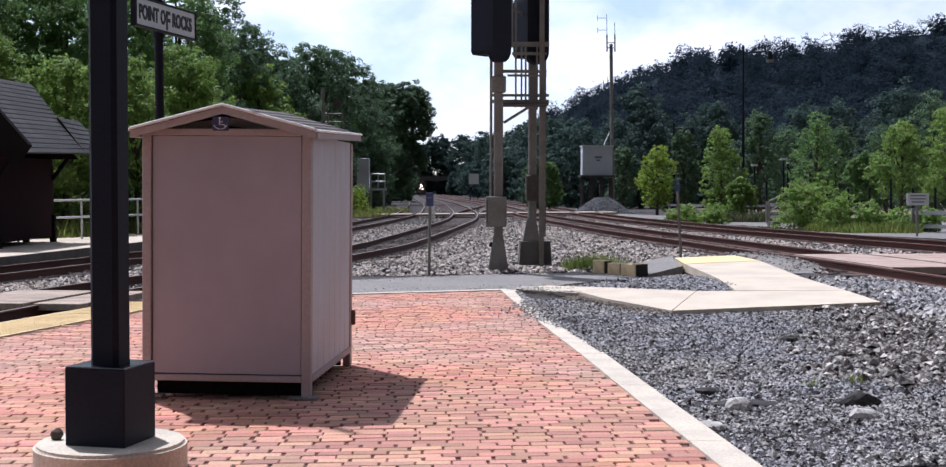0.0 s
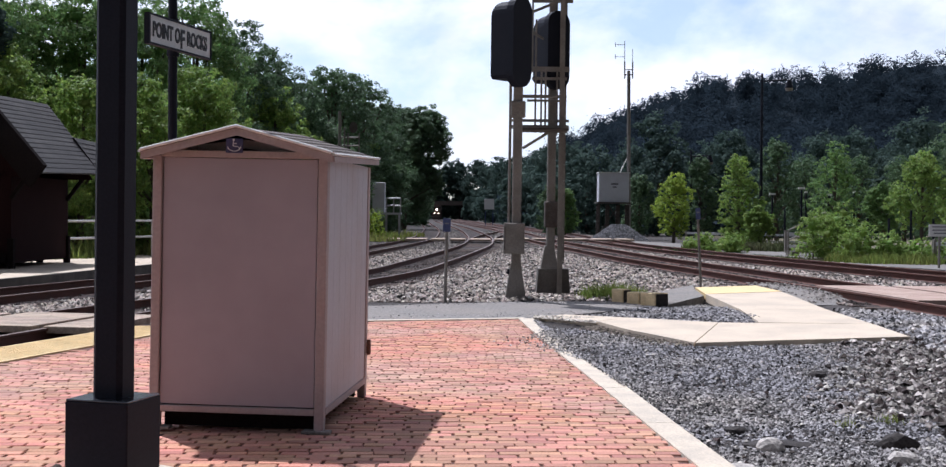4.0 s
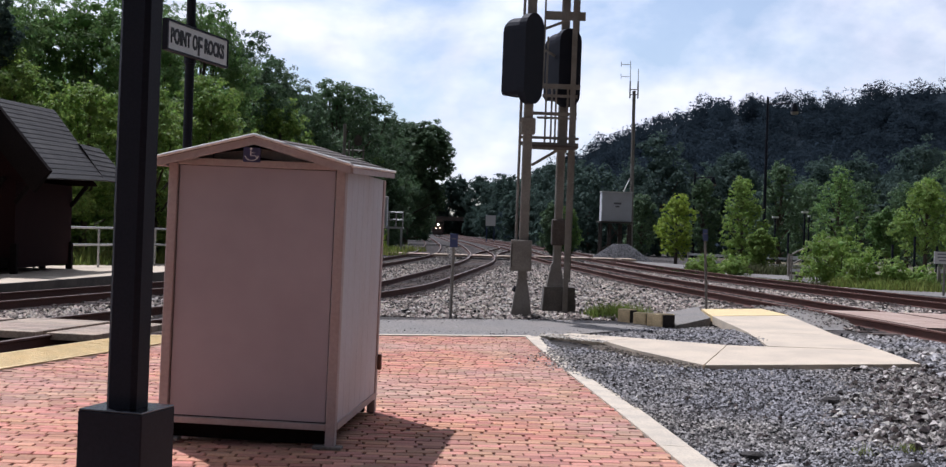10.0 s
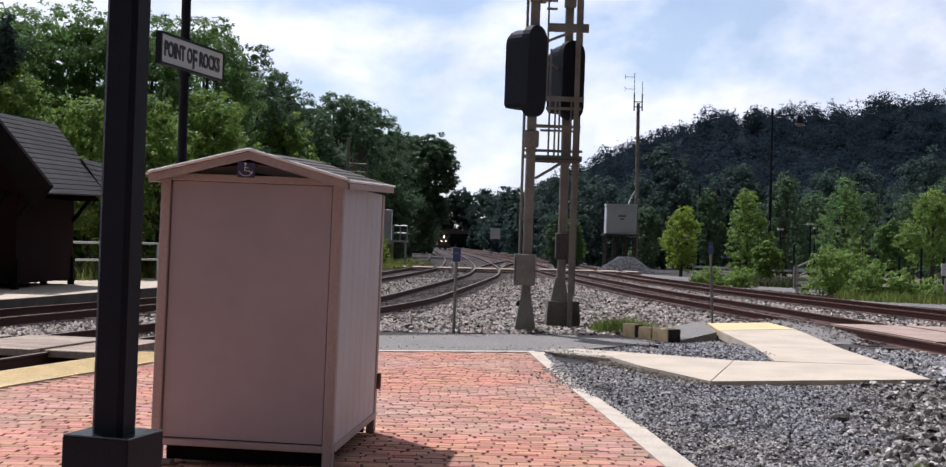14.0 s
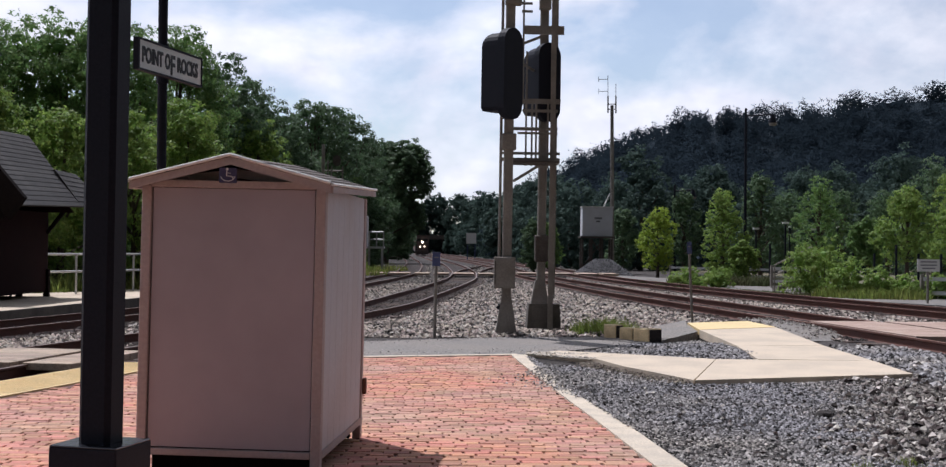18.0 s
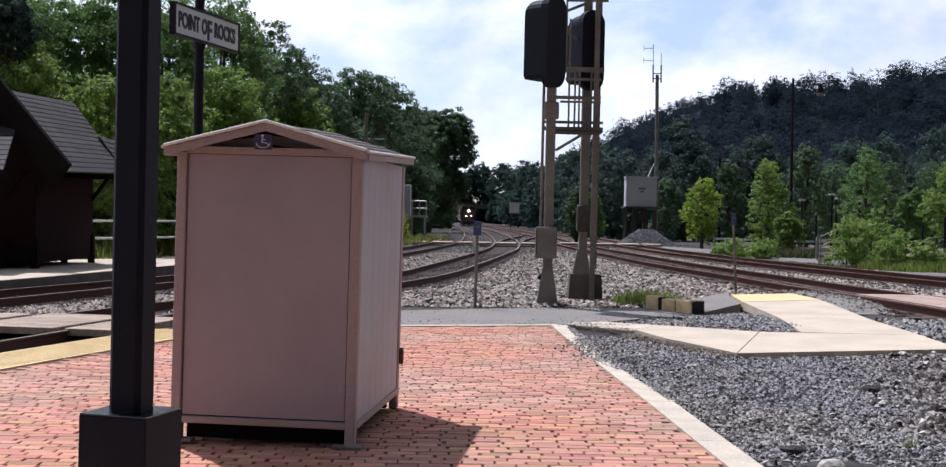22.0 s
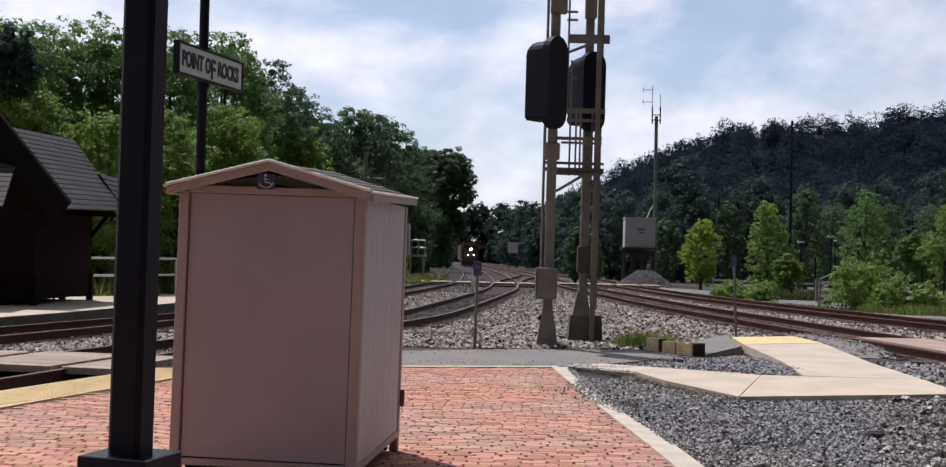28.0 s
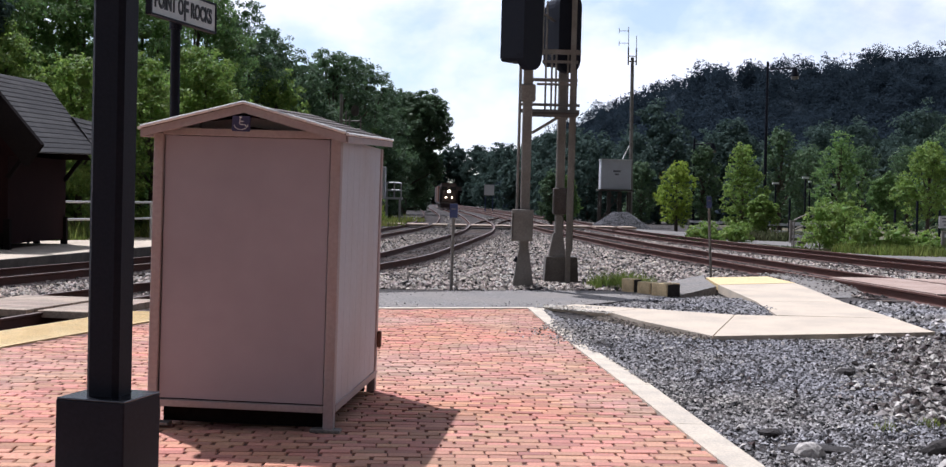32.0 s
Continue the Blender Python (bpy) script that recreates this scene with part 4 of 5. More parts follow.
marker(-0.53, 22.7, -0.02, 1.5, 0.16, "slim grey post with small blue plate in ballast", 1.0)
marker(4.79, 27.18, 0.03, 1.69, 0.12, "slim grey post with narrow blue plate beside the track", -2.9)
for x, y, z, size, turn in ((2.62, 23.0, 0.1, (0.2, 0.3, 0.26), 38), (2.85, 22.62, 0.09, (0.2, 0.3, 0.22), 41), (3.1, 22.2, 0.09, (0.33, 0.36, 0.25), 40)):
    t = empty("yellow_timber", pose(x, y, z, 0, 0, turn), "short timber block with worn yellow paint and dark end", "timber", "timbers")
    part("block", boxed((0, 0, 0), size, bevel=0.015), YELLOW_WOOD, t)
    part("end_grain", boxed((0, -size[1] / 2 - 0.004, 0), (size[0] - 0.03, 0.012, size[2] - 0.03), bevel=0.003), DARK_WOOD, t, "dark weathered end grain")
board = empty("notice_board", pose(14.5, 40, -0.1), "small white notice board on a grey post", "sign")
part("post", rodded((0, 0, -0.3), (0, 0, 1.3), 0.04), POST_GREY, board)
part("panel", boxed((0, -0.06, 1.25), (0.7, 0.03, 0.38)), WHITE_PAINT, board)
for k in range(3):
    part("writing_bar", boxed((0.0, -0.08, 1.36 - k * 0.1), (0.5 - 0.1 * (k == 2), 0.006, 0.035)), GREY_BAR, board)
far_sign = empty("track_side_board", pose(2.1, 205, 0), "distant pale board on two posts beside the line", "sign")
part("panel", boxed((0, 0, 3.3), (1.6, 0.08, 1.7)), WHITE_PAINT, far_sign)
for x in (-0.6, 0.6):
    part("post", boxed((x, 0.1, 1.0), (0.15, 0.15, 2.4)), BLUE, far_sign)

# ---- relay cabinet, radio mast, stone heap ----
cab = empty("relay_cabinet", pose(10.39, 97.25, 0.0, 0, 0.5, 0), "light grey equipment cabinet on a steel frame", "cabinet")
part("body", boxed((0, 0, 3.68), (2.28, 1.6, 2.2), bevel=0.04), CABINET_GREY, cab)
part("roof", boxed((0, 0, 4.81), (2.38, 1.75, 0.08)), WHITE_PAINT, cab)
part("writing_bar", boxed((0.05, -0.81, 3.95), (0.55, 0.01, 0.14)), GREY_BAR, cab)
part("writing_bar", boxed((0.05, -0.81, 3.72), (0.3, 0.01, 0.12)), GREY_BAR, cab)
part("deck", boxed((0, -0.2, 2.52), (2.6, 2.2, 0.1)), DARK_STEEL, cab)
for x in (-1.1, -0.4, 0.4, 1.1):
    for y in (-0.7, 0.7):
        part("leg", boxed((x, y, 1.2), (0.14, 0.14, 2.4)), DARK_STEEL, cab)
for sx in (-1, 1):
    part("brace", beam(bmesh.new(), (1.1 * sx, -0.7, 0.2), (-0.4 * sx, -0.7, 2.3), 0.08, 0.08), DARK_STEEL, cab)
bm = bmesh.new()
beam(bm, (0.55, 0, 4.9), (1.0, 0, 5.9), 0.12, 0.06)
part("aerial_arm", bm, WHITE_PAINT, cab)
radio = empty("radio_mast", pose(11.98, 100, 0, 0, -0.4, 0), "tall slim grey radio mast with whip aerials", "mast")
part("pole", rodded((0, 0, 0), (0, 0, 12.9), 0.17, 10, 0.13), POST_GREY, radio)
for x, z0, z1 in ((-0.32, 12.4, 15.25), (0.3, 12.4, 14.6)):
    part("whip", rodded((x, 0, z0), (x, 0, z1), 0.025, 6), POST_GREY, radio)
    part("whip_base", rodded((x, 0, 12.3), (x, 0, 13.65), 0.06, 6), POST_GREY, radio)
for z in (12.6, 13.0):
    part("arm", rodded((-0.34, 0, z), (0.32, 0, z), 0.04, 6), POST_GREY, radio)
for z in (14.0, 14.95):
    part("dipole", rodded((-1.05, 0, z), (-0.32, 0, z), 0.022, 6), POST_GREY, radio)
    part("dipole_end", rodded((-1.05, 0, z - 0.2), (-1.05, 0, z + 0.2), 0.022, 6), POST_GREY, radio)

# ---- western equipment platform and distant signal ----
bung = empty("equipment_platform", pose(-6.6, 88, 0), "pale equipment case on a raised platform with railing", "cabinet")
part("case", boxed((-0.1, 0, 2.7), (0.85, 0.8, 2.1), bevel=0.03), CABINET_GREY, bung)
part("deck", boxed((0.3, 0, 1.6), (2.3, 1.3, 0.14)), CABINET_GREY, bung)
for x in (-0.6, 0.4, 1.3):
    part("leg", boxed((x, 0, 0.7), (0.14, 0.14, 1.7)), CABINET_GREY, bung)
for z in (2.15, 2.65):
    part("rail", rodded((0.4, -0.6, z), (1.42, -0.6, z), 0.05, 6), RAIL_METAL, bung)
for x in (0.45, 0.95, 1.42):
    part("rail_post", rodded((x, -0.6, 1.6), (x, -0.6, 2.65), 0.05, 6), RAIL_METAL, bung)
sig3 = empty("distant_signal", pose(-7.5, 70, 0), "distant grey signal mast with round dark target", "signal", "signals")
part("mast", rodded((0, 0, 0), (0, 0, 7.2), 0.09), POST_GREY, sig3)
part("target", prism(bmesh.new(), stadium(0.42, 0.6), -0.05, 0.05), DARK_STEEL, sig3).location = (0.75, 0, 6.3)
for x in (0.25, 0.45, 1.05):
    part("ladder_rail", rodded((x, 0.1, 3.5), (x, 0.1, 6.0 + 0.3 * (x < 0.4)), 0.045, 6), POST_GREY, sig3)
for z in (5.3, 5.75):
    part("cross_bar", rodded((0, 0.1, z), (1.1, 0.1, z), 0.045, 6), POST_GREY, sig3)

# ---- eastern street lamps, low fences ----
for x, y, h, arm in ((16.85, 75.5, 10.1, 1.5), (15.15, 90, 6.3, 1.2)):
    sl = empty("street_lamp", pose(x, y, -0.1), "tall thin black street lamp with a short arm", "lamp", "street lamps")
    part("pole", rodded((0, 0, 0), (0, 0, h), 0.11, 8, 0.07), BLACK, sl)
    part("arm", rodded((0, 0, h - 0.45), (arm, 0, h - 0.35), 0.045, 6), BLACK, sl)
    part("lantern", rodded((arm + 0.1, 0, h - 0.85), (arm + 0.1, 0, h - 0.35), 0.26, 10, 0.1), BLACK, sl)
    part("lens", rodded((arm + 0.1, 0, h - 1.0), (arm + 0.1, 0, h - 0.85), 0.2, 10, 0.24), POST_GREY, sl)
for pts, h in (([(15.8, 44), (17.6, 42), (19.4, 40), (21, 38.4)], 0.95), ([(13.2, 80), (17, 74), (20, 70)], 0.8), ([(13.6, 56), (15.0, 55.2), (16.4, 54.4)], 1.1)):
    fn = empty("low_fence", Matrix.Identity(4), "low grey rail fence beside the eastern road", "fence", "fences")
    for a, b in zip(pts, pts[1:]):
        for z in (h * 0.5, h):
            part("rail", boxed(((a[0] + b[0]) / 2, (a[1] + b[1]) / 2, z - 0.3), (math.hypot(b[0] - a[0], b[1] - a[1]), 0.06, 0.13), Matrix.Rotation(math.atan2(b[1] - a[1], b[0] - a[0]), 4, "Z")), RAIL_METAL, fn)
    for a in pts:
        part("post", boxed((a[0], a[1], h / 2 - 0.3), (0.12, 0.12, h + 0.3)), POST_GREY, fn)
bm = slab(bmesh.new(), [(9.5, 50), (14.5, 38.2), (24, 22), (40, 24), (40, 60), (22, 60), (14, 66), (10, 80), (8.9, 78)], -0.5, -0.03)
tagged(part("service_road", bm, LOT), "pale gravel and asphalt road beside the eastern tracks", "road", kind="structure")

# ---- plants ----
bm = bmesh.new()
bmesh.ops.create_icosphere(bm, subdivisions=1, radius=1)
ball = np.array([v.co for v in bm.verts])
ball_faces = np.array([[v.index for v in f.verts] for f in bm.faces])
bm.free()


def crown_shells(lobes, seed, rough=0.16, scale=0.86):
    """Uneven rounded masses, one for each lobe: points and triangles."""
    r = np.random.default_rng(seed)
    q = np.array(lobes, float)
    n = len(q)
    bumps = 1.0
    for f in (2.3, 4.1, 7.0):
        w = r.normal(size=(n, 1, 3)) * f
        bumps = bumps + rough * 2.0 / f * np.sin((ball[None] * w).sum(-1) + r.uniform(0, 6.28, (n, 1)))
    v = q[:, None, :3] + ball[None] * bumps[..., None] * q[:, None, 3:] * scale
    f = (np.arange(n)[:, None, None] * len(ball) + ball_faces[None]).reshape(-1, 3)
    return v.reshape(-1, 3), f


def leaf_cloud(lobes, count, size, seed, mat, parent, name="crown", inner=0.7, reach=1.14, smallest=0.6, core=0.36, per_lobe=26):
    """Many small leaves in tufts over uneven lobes (x, y, z, rx, ry, rz), with a dense inner mass."""
    r = np.random.default_rng(seed)
    lob = np.array(lobes, float)
    area = lob[:, 3] * lob[:, 5]
    tufts = max(len(lob) * per_lobe, 60)
    own = r.choice(len(lob), tufts, p=area / area.sum())
    td = r.normal(size=(tufts, 3))
    td /= np.linalg.norm(td, axis=1)[:, None]
    tr = r.uniform(inner, reach, tufts)
    tc = lob[own, :3] + td * lob[own, 3:] * tr[:, None]
    ts = lob[own, 3] * r.uniform(0.12, 0.3, tufts)
    pick = r.choice(tufts, count, p=ts ** 2 / (ts ** 2).sum())
    d = r.normal(size=(count, 3))
    d /= np.linalg.norm(d, axis=1)[:, None]
    c = tc[pick] + d * (ts[pick] * r.uniform(0.2, 1.15, count) ** 0.6)[:, None] * np.array((1.15, 1.15, 0.75))
    n = td[pick] * 0.75 + d * 0.55 + r.normal(size=(count, 3)) * 0.55
    n[:, 2] += 0.3
    n /= np.linalg.norm(n, axis=1)[:, None]
    t = np.cross(n, r.normal(size=(count, 3)))
    t /= np.linalg.norm(t, axis=1)[:, None]
    b = np.cross(n, t)
    s = size * r.uniform(smallest, 1.4, count)[:, None]
    v = np.stack([c - t * s * 0.8 - b * s * 0.3, c + t * s * 0.9, c - t * s * 0.15 + b * s * 0.85], 1).reshape(-1, 3)
    f = np.arange(count * 3).reshape(-1, 3)
    if core:
        cv, cf = crown_shells(lob, seed + 1, scale=core)
        v, f = np.concatenate([v, cv]), np.concatenate([f, cf + len(v)])
    return mesh_object(name, v.tolist(), f.tolist(), mat, parent)


def lobes_for(h, w, seed, n=14, low=0.25, fullness=1.0):
    r = np.random.default_rng(seed)
    out = []
    for k in range(n):
        u = (k + 0.5) / n
        z = h * (low + (0.93 - low) * u)
        spread = w * 0.5 * math.sin(math.pi * (0.18 + 0.78 * u)) ** fullness * 0.75
        a = k * 2.4 + r.uniform(-0.4, 0.4)
        q = r.uniform(0.5, 1.0)
        s = w * r.uniform(0.15, 0.25) * (14 / n) ** 0.33
        out.append((math.cos(a) * spread * q, math.sin(a) * spread * q, z, s, s, s * r.uniform(0.7, 1.0)))
    return out


def tree(x, y, z, h, w, seed, mat=None, leaves=3500, size=0.22, low=0.25, n=14, label="broad leafy green tree", group="trees", fullness=1.0, lean=(0, 0), core=0.22):
    t = empty("tree", pose(x, y, z), label, "tree", group)
    r = random.Random(seed)
    lob = [(q[0] + lean[0], q[1] + lean[1], *q[2:]) for q in lobes_for(h, w, seed, n, low, fullness)]
    bm = bmesh.new()
    rod(bm, (0, 0, -0.3), (0.05 * h * r.uniform(-0.5, 0.5), 0, h * 0.45), 0.022 * h + 0.03, 8, 0.012 * h)
    rod(bm, (0, 0, h * 0.42), (0.02 * h, 0, h * 0.85), 0.012 * h, 6, 0.004 * h)
    for q in lob[::2]:
        rod(bm, (0, 0, q[2] * 0.62), q[:3], 0.008 * h, 5, 0.003 * h)
    part("trunk", bm, BARK, t)
    leaf_cloud(lob, leaves, size, seed, mat or LEAF, t, core=core)
    return t

# western wood: bearing (x per y), distance, height, width
for k, (b, d, top, w) in enumerate(((-0.47, 48, 0.2, 9), (-0.41, 47, 0.19, 8), (-0.36, 50, 0.184, 8), (-0.31, 52, 0.186, 7.5), (-0.265, 56, 0.176, 7.5), (-0.222, 60, 0.178, 7), (-0.19, 66, 0.157, 7),
                                    (-0.167, 74, 0.135, 7), (-0.147, 84, 0.112, 7.5), (-0.113, 92, 0.121, 9), (-0.09, 104, 0.111, 9), (-0.082, 120, 0.092, 9), (-0.07, 140, 0.0885, 7.5))):
    tree(b * d, d, -0.4, (1.95 + top * d - 0.15 * w) / 0.92, w, 100 + k, LEAF_SHADED if d > 62 else LEAF, leaves=38000 if d < 80 else 22000, size=0.08 if d < 80 else 0.12, low=0.1, n=40, fullness=0.6, label="tall dark green tree in the western wood", group="western wood")
for k, (b, d, h, w) in enumerate(((-0.43, 43, 7.0, 6), (-0.37, 44, 7.4, 6), (-0.31, 45, 6.8, 6), (-0.255, 47, 7.0, 5.5), (-0.215, 50, 7.6, 5.5), (-0.16, 66, 8.6, 6), (-0.19, 58, 6.2, 6), (-0.12, 84, 7.2, 7), (-0.085, 104, 8.2, 8), (-0.079, 122, 7.4, 7.5))):
    tree(b * d, d, -0.4, h, w, 140 + k, LEAF_LIGHT if k < 6 else LEAF_SHADED, leaves=26000 if d < 60 else 15000, size=0.075 if d < 60 else 0.11, low=0.08, n=26, label="lighter green young tree before the wood", group="western wood")
for k in range(12):
    b = -0.5 + k * 0.034
    d = 66 + max(0, k - 7) * 9
    tree(b * d, d, -0.4, d * (0.155 - 0.004 * k) if k < 9 else d * (0.125 - 0.006 * (k - 9)), 11, 400 + k, LEAF, leaves=13000, size=0.17, low=0.03, n=22, label="dark tree deeper in the western wood", group="western wood")
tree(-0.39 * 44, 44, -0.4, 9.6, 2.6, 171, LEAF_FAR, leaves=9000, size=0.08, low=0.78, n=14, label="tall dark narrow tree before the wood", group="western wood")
# a far-off line of trees closing the view along the line
for k, (b, d, top, w, low) in enumerate(((-0.057, 140, 0.096, 7.6, 0.36), (-0.06, 152, 0.09, 9.5, 0.2), (-0.056, 180, 0.068, 10, 0.06), (-0.063, 205, 0.06, 11, 0.02), (-0.0565, 255, 0.05, 11, 0.02))):
    tree(b * d, d, -0.4, top * d + 0.6, w, 196 + k, LEAF_SHADED, leaves=30000, size=0.14, low=low, n=40, fullness=0.4, core=0.55, lean=(1.9 if k == 0 else 0, 0), label="tall dark green tree leaning over the line", group="western wood")
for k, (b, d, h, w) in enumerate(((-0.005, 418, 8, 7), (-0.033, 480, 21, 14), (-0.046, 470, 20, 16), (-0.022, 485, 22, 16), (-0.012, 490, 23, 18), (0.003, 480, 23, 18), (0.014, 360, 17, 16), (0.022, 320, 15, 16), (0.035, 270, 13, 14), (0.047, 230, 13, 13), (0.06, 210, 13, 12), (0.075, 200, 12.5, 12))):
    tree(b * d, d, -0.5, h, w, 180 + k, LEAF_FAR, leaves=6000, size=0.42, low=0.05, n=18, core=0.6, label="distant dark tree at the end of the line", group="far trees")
# eastern young trees: bearing, distance, height, width, kind of leaf, lowest foliage
for k, (b, d, h, w, m, low) in enumerate(((0.155, 84, 4.5, 3.0, LEAF_YELLOW, 0.16), (0.176, 90, 6.0, 2.9, LEAF_SHADED, 0.12), (0.205, 72, 5.2, 3.0, LEAF_LIGHT, 0.05), (0.222, 69, 2.2, 1.9, LEAF_LIGHT, 0.05), (0.236, 92, 7.6, 4.0, LEAF_SHADED, 0.1),
                                          (0.258, 104, 6.8, 4.6, LEAF_SHADED, 0.06), (0.281, 80, 6.3, 3.9, LEAF, 0.16), (0.3, 100, 6.6, 4.6, LEAF_SHADED, 0.06), (0.319, 70, 3.6, 2.4, LEAF, 0.3), (0.349, 60, 4.7, 3.1, LEAF_LIGHT, 0.28), (0.372, 86, 8.0, 5.6, LEAF_SHADED, 0.08),
                                          (0.386, 62, 5.6, 3.6, LEAF_LIGHT, 0.2), (0.336, 96, 6.4, 4.6, LEAF_SHADED, 0.06), (0.058, 90, 4.0, 2.4, LEAF_SHADED, 0.1), (0.07, 108, 4.0, 2.8, LEAF, 0.1), (0.128, 104, 5.0, 3.4, LEAF_SHADED, 0.08))):
    tree(b * d, d, -0.1, h, w, 220 + k, m, leaves=11000, size=0.065 if d < 85 else 0.085, low=low, n=30, fullness=1.3 if k in (2, 6) else 1.0, label="young light green tree beside the eastern road" if m in (LEAF_LIGHT, LEAF_YELLOW) else "young green tree beside the eastern road", group="eastern trees")
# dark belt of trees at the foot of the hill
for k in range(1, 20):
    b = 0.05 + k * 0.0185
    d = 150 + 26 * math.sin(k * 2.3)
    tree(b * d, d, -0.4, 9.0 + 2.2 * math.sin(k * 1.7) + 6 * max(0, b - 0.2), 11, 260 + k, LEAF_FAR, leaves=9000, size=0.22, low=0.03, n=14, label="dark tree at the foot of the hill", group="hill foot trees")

# ---- wooded hill ----
SKY = [(0.0, 0.036), (0.03, 0.052), (0.06, 0.068), (0.081, 0.0817), (0.102, 0.0926), (0.12, 0.0969), (0.148, 0.1057), (0.168, 0.1145), (0.212, 0.1192), (0.25, 0.12), (0.269, 0.126), (0.299, 0.1265), (0.331, 0.139), (0.45, 0.146), (0.6, 0.156)]


def hill_height(x, y):
    b = x / y
    top = np.interp(b, [s[0] for s in SKY], [s[1] for s in SKY]) * np.minimum(y, 560) - 13.5
    u = np.clip((y - 190 - 30 * np.sin(b * 22)) / 340, 0, 1)
    rise = u ** 1.2
    return -1 + top * rise * (1 - 0.25 * np.clip((y - 560) / 300, 0, 1))


def hill_sheet():
    bs, ysd = np.linspace(0.055, 0.62, 60), np.linspace(185, 860, 60)
    B, Y = np.meshgrid(bs, ysd)
    X = B * Y
    Z = hill_height(X, Y) + 4.5 * np.clip((Y - 485) / 40, 0, 1)
    w = len(bs)
    i = (np.arange(len(ysd) - 1)[:, None] * w + np.arange(w - 1)).ravel()
    return mesh_object("hill", np.stack([X, Y, Z], -1).reshape(-1, 3).tolist(), np.stack([i, i + 1, i + w + 1, i + w], -1).tolist(), HILL_GROUND, smooth=True)


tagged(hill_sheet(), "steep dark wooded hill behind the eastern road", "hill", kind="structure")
hr = np.random.default_rng(11)
lob = []
while len(lob) < 1150:
    b, y = hr.uniform(0.03, 0.43), 265 + 300 * hr.uniform(0, 1) ** 0.85
    x = b * y
    if x < across(R2, y) + 9:
        continue
    z = float(hill_height(np.array(x), np.array(y)))
    s = hr.uniform(3.8, 6.6)
    tall = hr.uniform(3, 7.5)
    lob.append((x, y, z + tall, s, s, s * hr.uniform(0.8, 1.2)))
    if hr.uniform() < 0.5:
        lob.append((x + hr.uniform(-3, 3), y, z + tall + s * 0.8, s * 0.6, s * 0.6, s * 0.6))
# single crowns along the ridge
for k, b in enumerate(np.arange(0.03, 0.44, 0.0072)):
    y = (545, 525, 556)[k % 3] + hr.uniform(-10, 10)
    b += hr.uniform(-0.002, 0.002)
    z = float(hill_height(np.array(b * y), np.array(y)))
    s = hr.uniform(2.2, 3.8)
    up = hr.uniform(4.0, 11.0)
    lob.append((b * y, y, z + up, s, s, s * hr.uniform(0.8, 1.1)))
    lob.append((b * y + hr.uniform(-2, 2), y, z + up - s * 0.9, s * 1.1, s, s))
    lob.append((b * y + hr.uniform(-4, 4), y, z + 3.5, s * 1.2, s, s))
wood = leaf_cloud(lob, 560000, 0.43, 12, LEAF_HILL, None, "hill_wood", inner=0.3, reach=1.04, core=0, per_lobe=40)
tagged(wood, "dense dark green trees covering the hill", "trees", kind="stuff")
far = [(x, 520 + hr.uniform(-6, 6), hr.uniform(1, 7), 5, 4, 4.5) for x in np.arange(-60, 62, 3.2)]
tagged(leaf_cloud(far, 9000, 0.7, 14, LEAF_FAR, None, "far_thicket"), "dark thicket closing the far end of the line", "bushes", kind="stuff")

# ---- a bridge over the far end of the line ----
bridge = empty("road_bridge", pose(0, 440, 0), "dark distant road bridge over the tracks", "bridge")
part("deck", boxed((-18, 0, 5.3), (30, 6, 0.9), bevel=0.05), DARK_STEEL, bridge)
part("parapet", boxed((-18, -2.9, 6.0), (30, 0.25, 0.5)), DARK_STEEL, bridge)
for x in (-31, -4.4):
    part("abutment", boxed((x, 0, 2.3), (3, 6, 5.1)), SHADOW_WOOD, bridge)

# ---- parking place behind the young trees ----
for k, (x, y, h) in enumerate(((20.4, 80, 3.4), (21.2, 82, 3.2), (22.1, 80, 3.0), (24.0, 81, 3.2), (19.5, 84, 3.1), (26.3, 82, 3.3))):
    pl = empty("parking_post", pose(x, y, -0.05), "thin dark post with a small pale cap", "post", "parking posts")
    part("post", rodded((0, 0, 0), (0, 0, h), 0.06, 6), BLACK, pl)
    part("cap", boxed((0, 0, h), (0.16 if k % 2 else 0.4, 0.16, 0.12)), WHITE_PAINT, pl)
for k in range(9):
    fpst = empty("fence_post", pose(15.0 + k * 0.85, 62 - 0.5 * k, -0.4), "dark upright fence post behind the bushes", "post", "dark fence posts")
    part("post", rodded((0, 0, 0), (0, 0, 1.9 + 0.4 * (k % 3 == 0)), 0.055, 6), BLACK, fpst)
stair = empty("stair_railing", pose(12.9, 52, -0.05), "small grey stair with pipe railing beside the road", "stairs")
for k in range(4):
    part("step", boxed((0.28 * k, 0, 0.1 + 0.17 * k), (0.3, 1.0, 0.2 + 0.02 * k)), OLD_CONCRETE, stair)
for z in (0.65, 1.05):
    part("rail", rodded((-0.3, -0.5, z), (1.2, -0.5, z + 0.75), 0.03, 6), POST_GREY, stair)
for x in (-0.3, 0.45, 1.2):
    part("rail_post", rodded((x, -0.5, 0), (x, -0.5, 1.2 + x * 0.5), 0.03, 6), POST_GREY, stair)

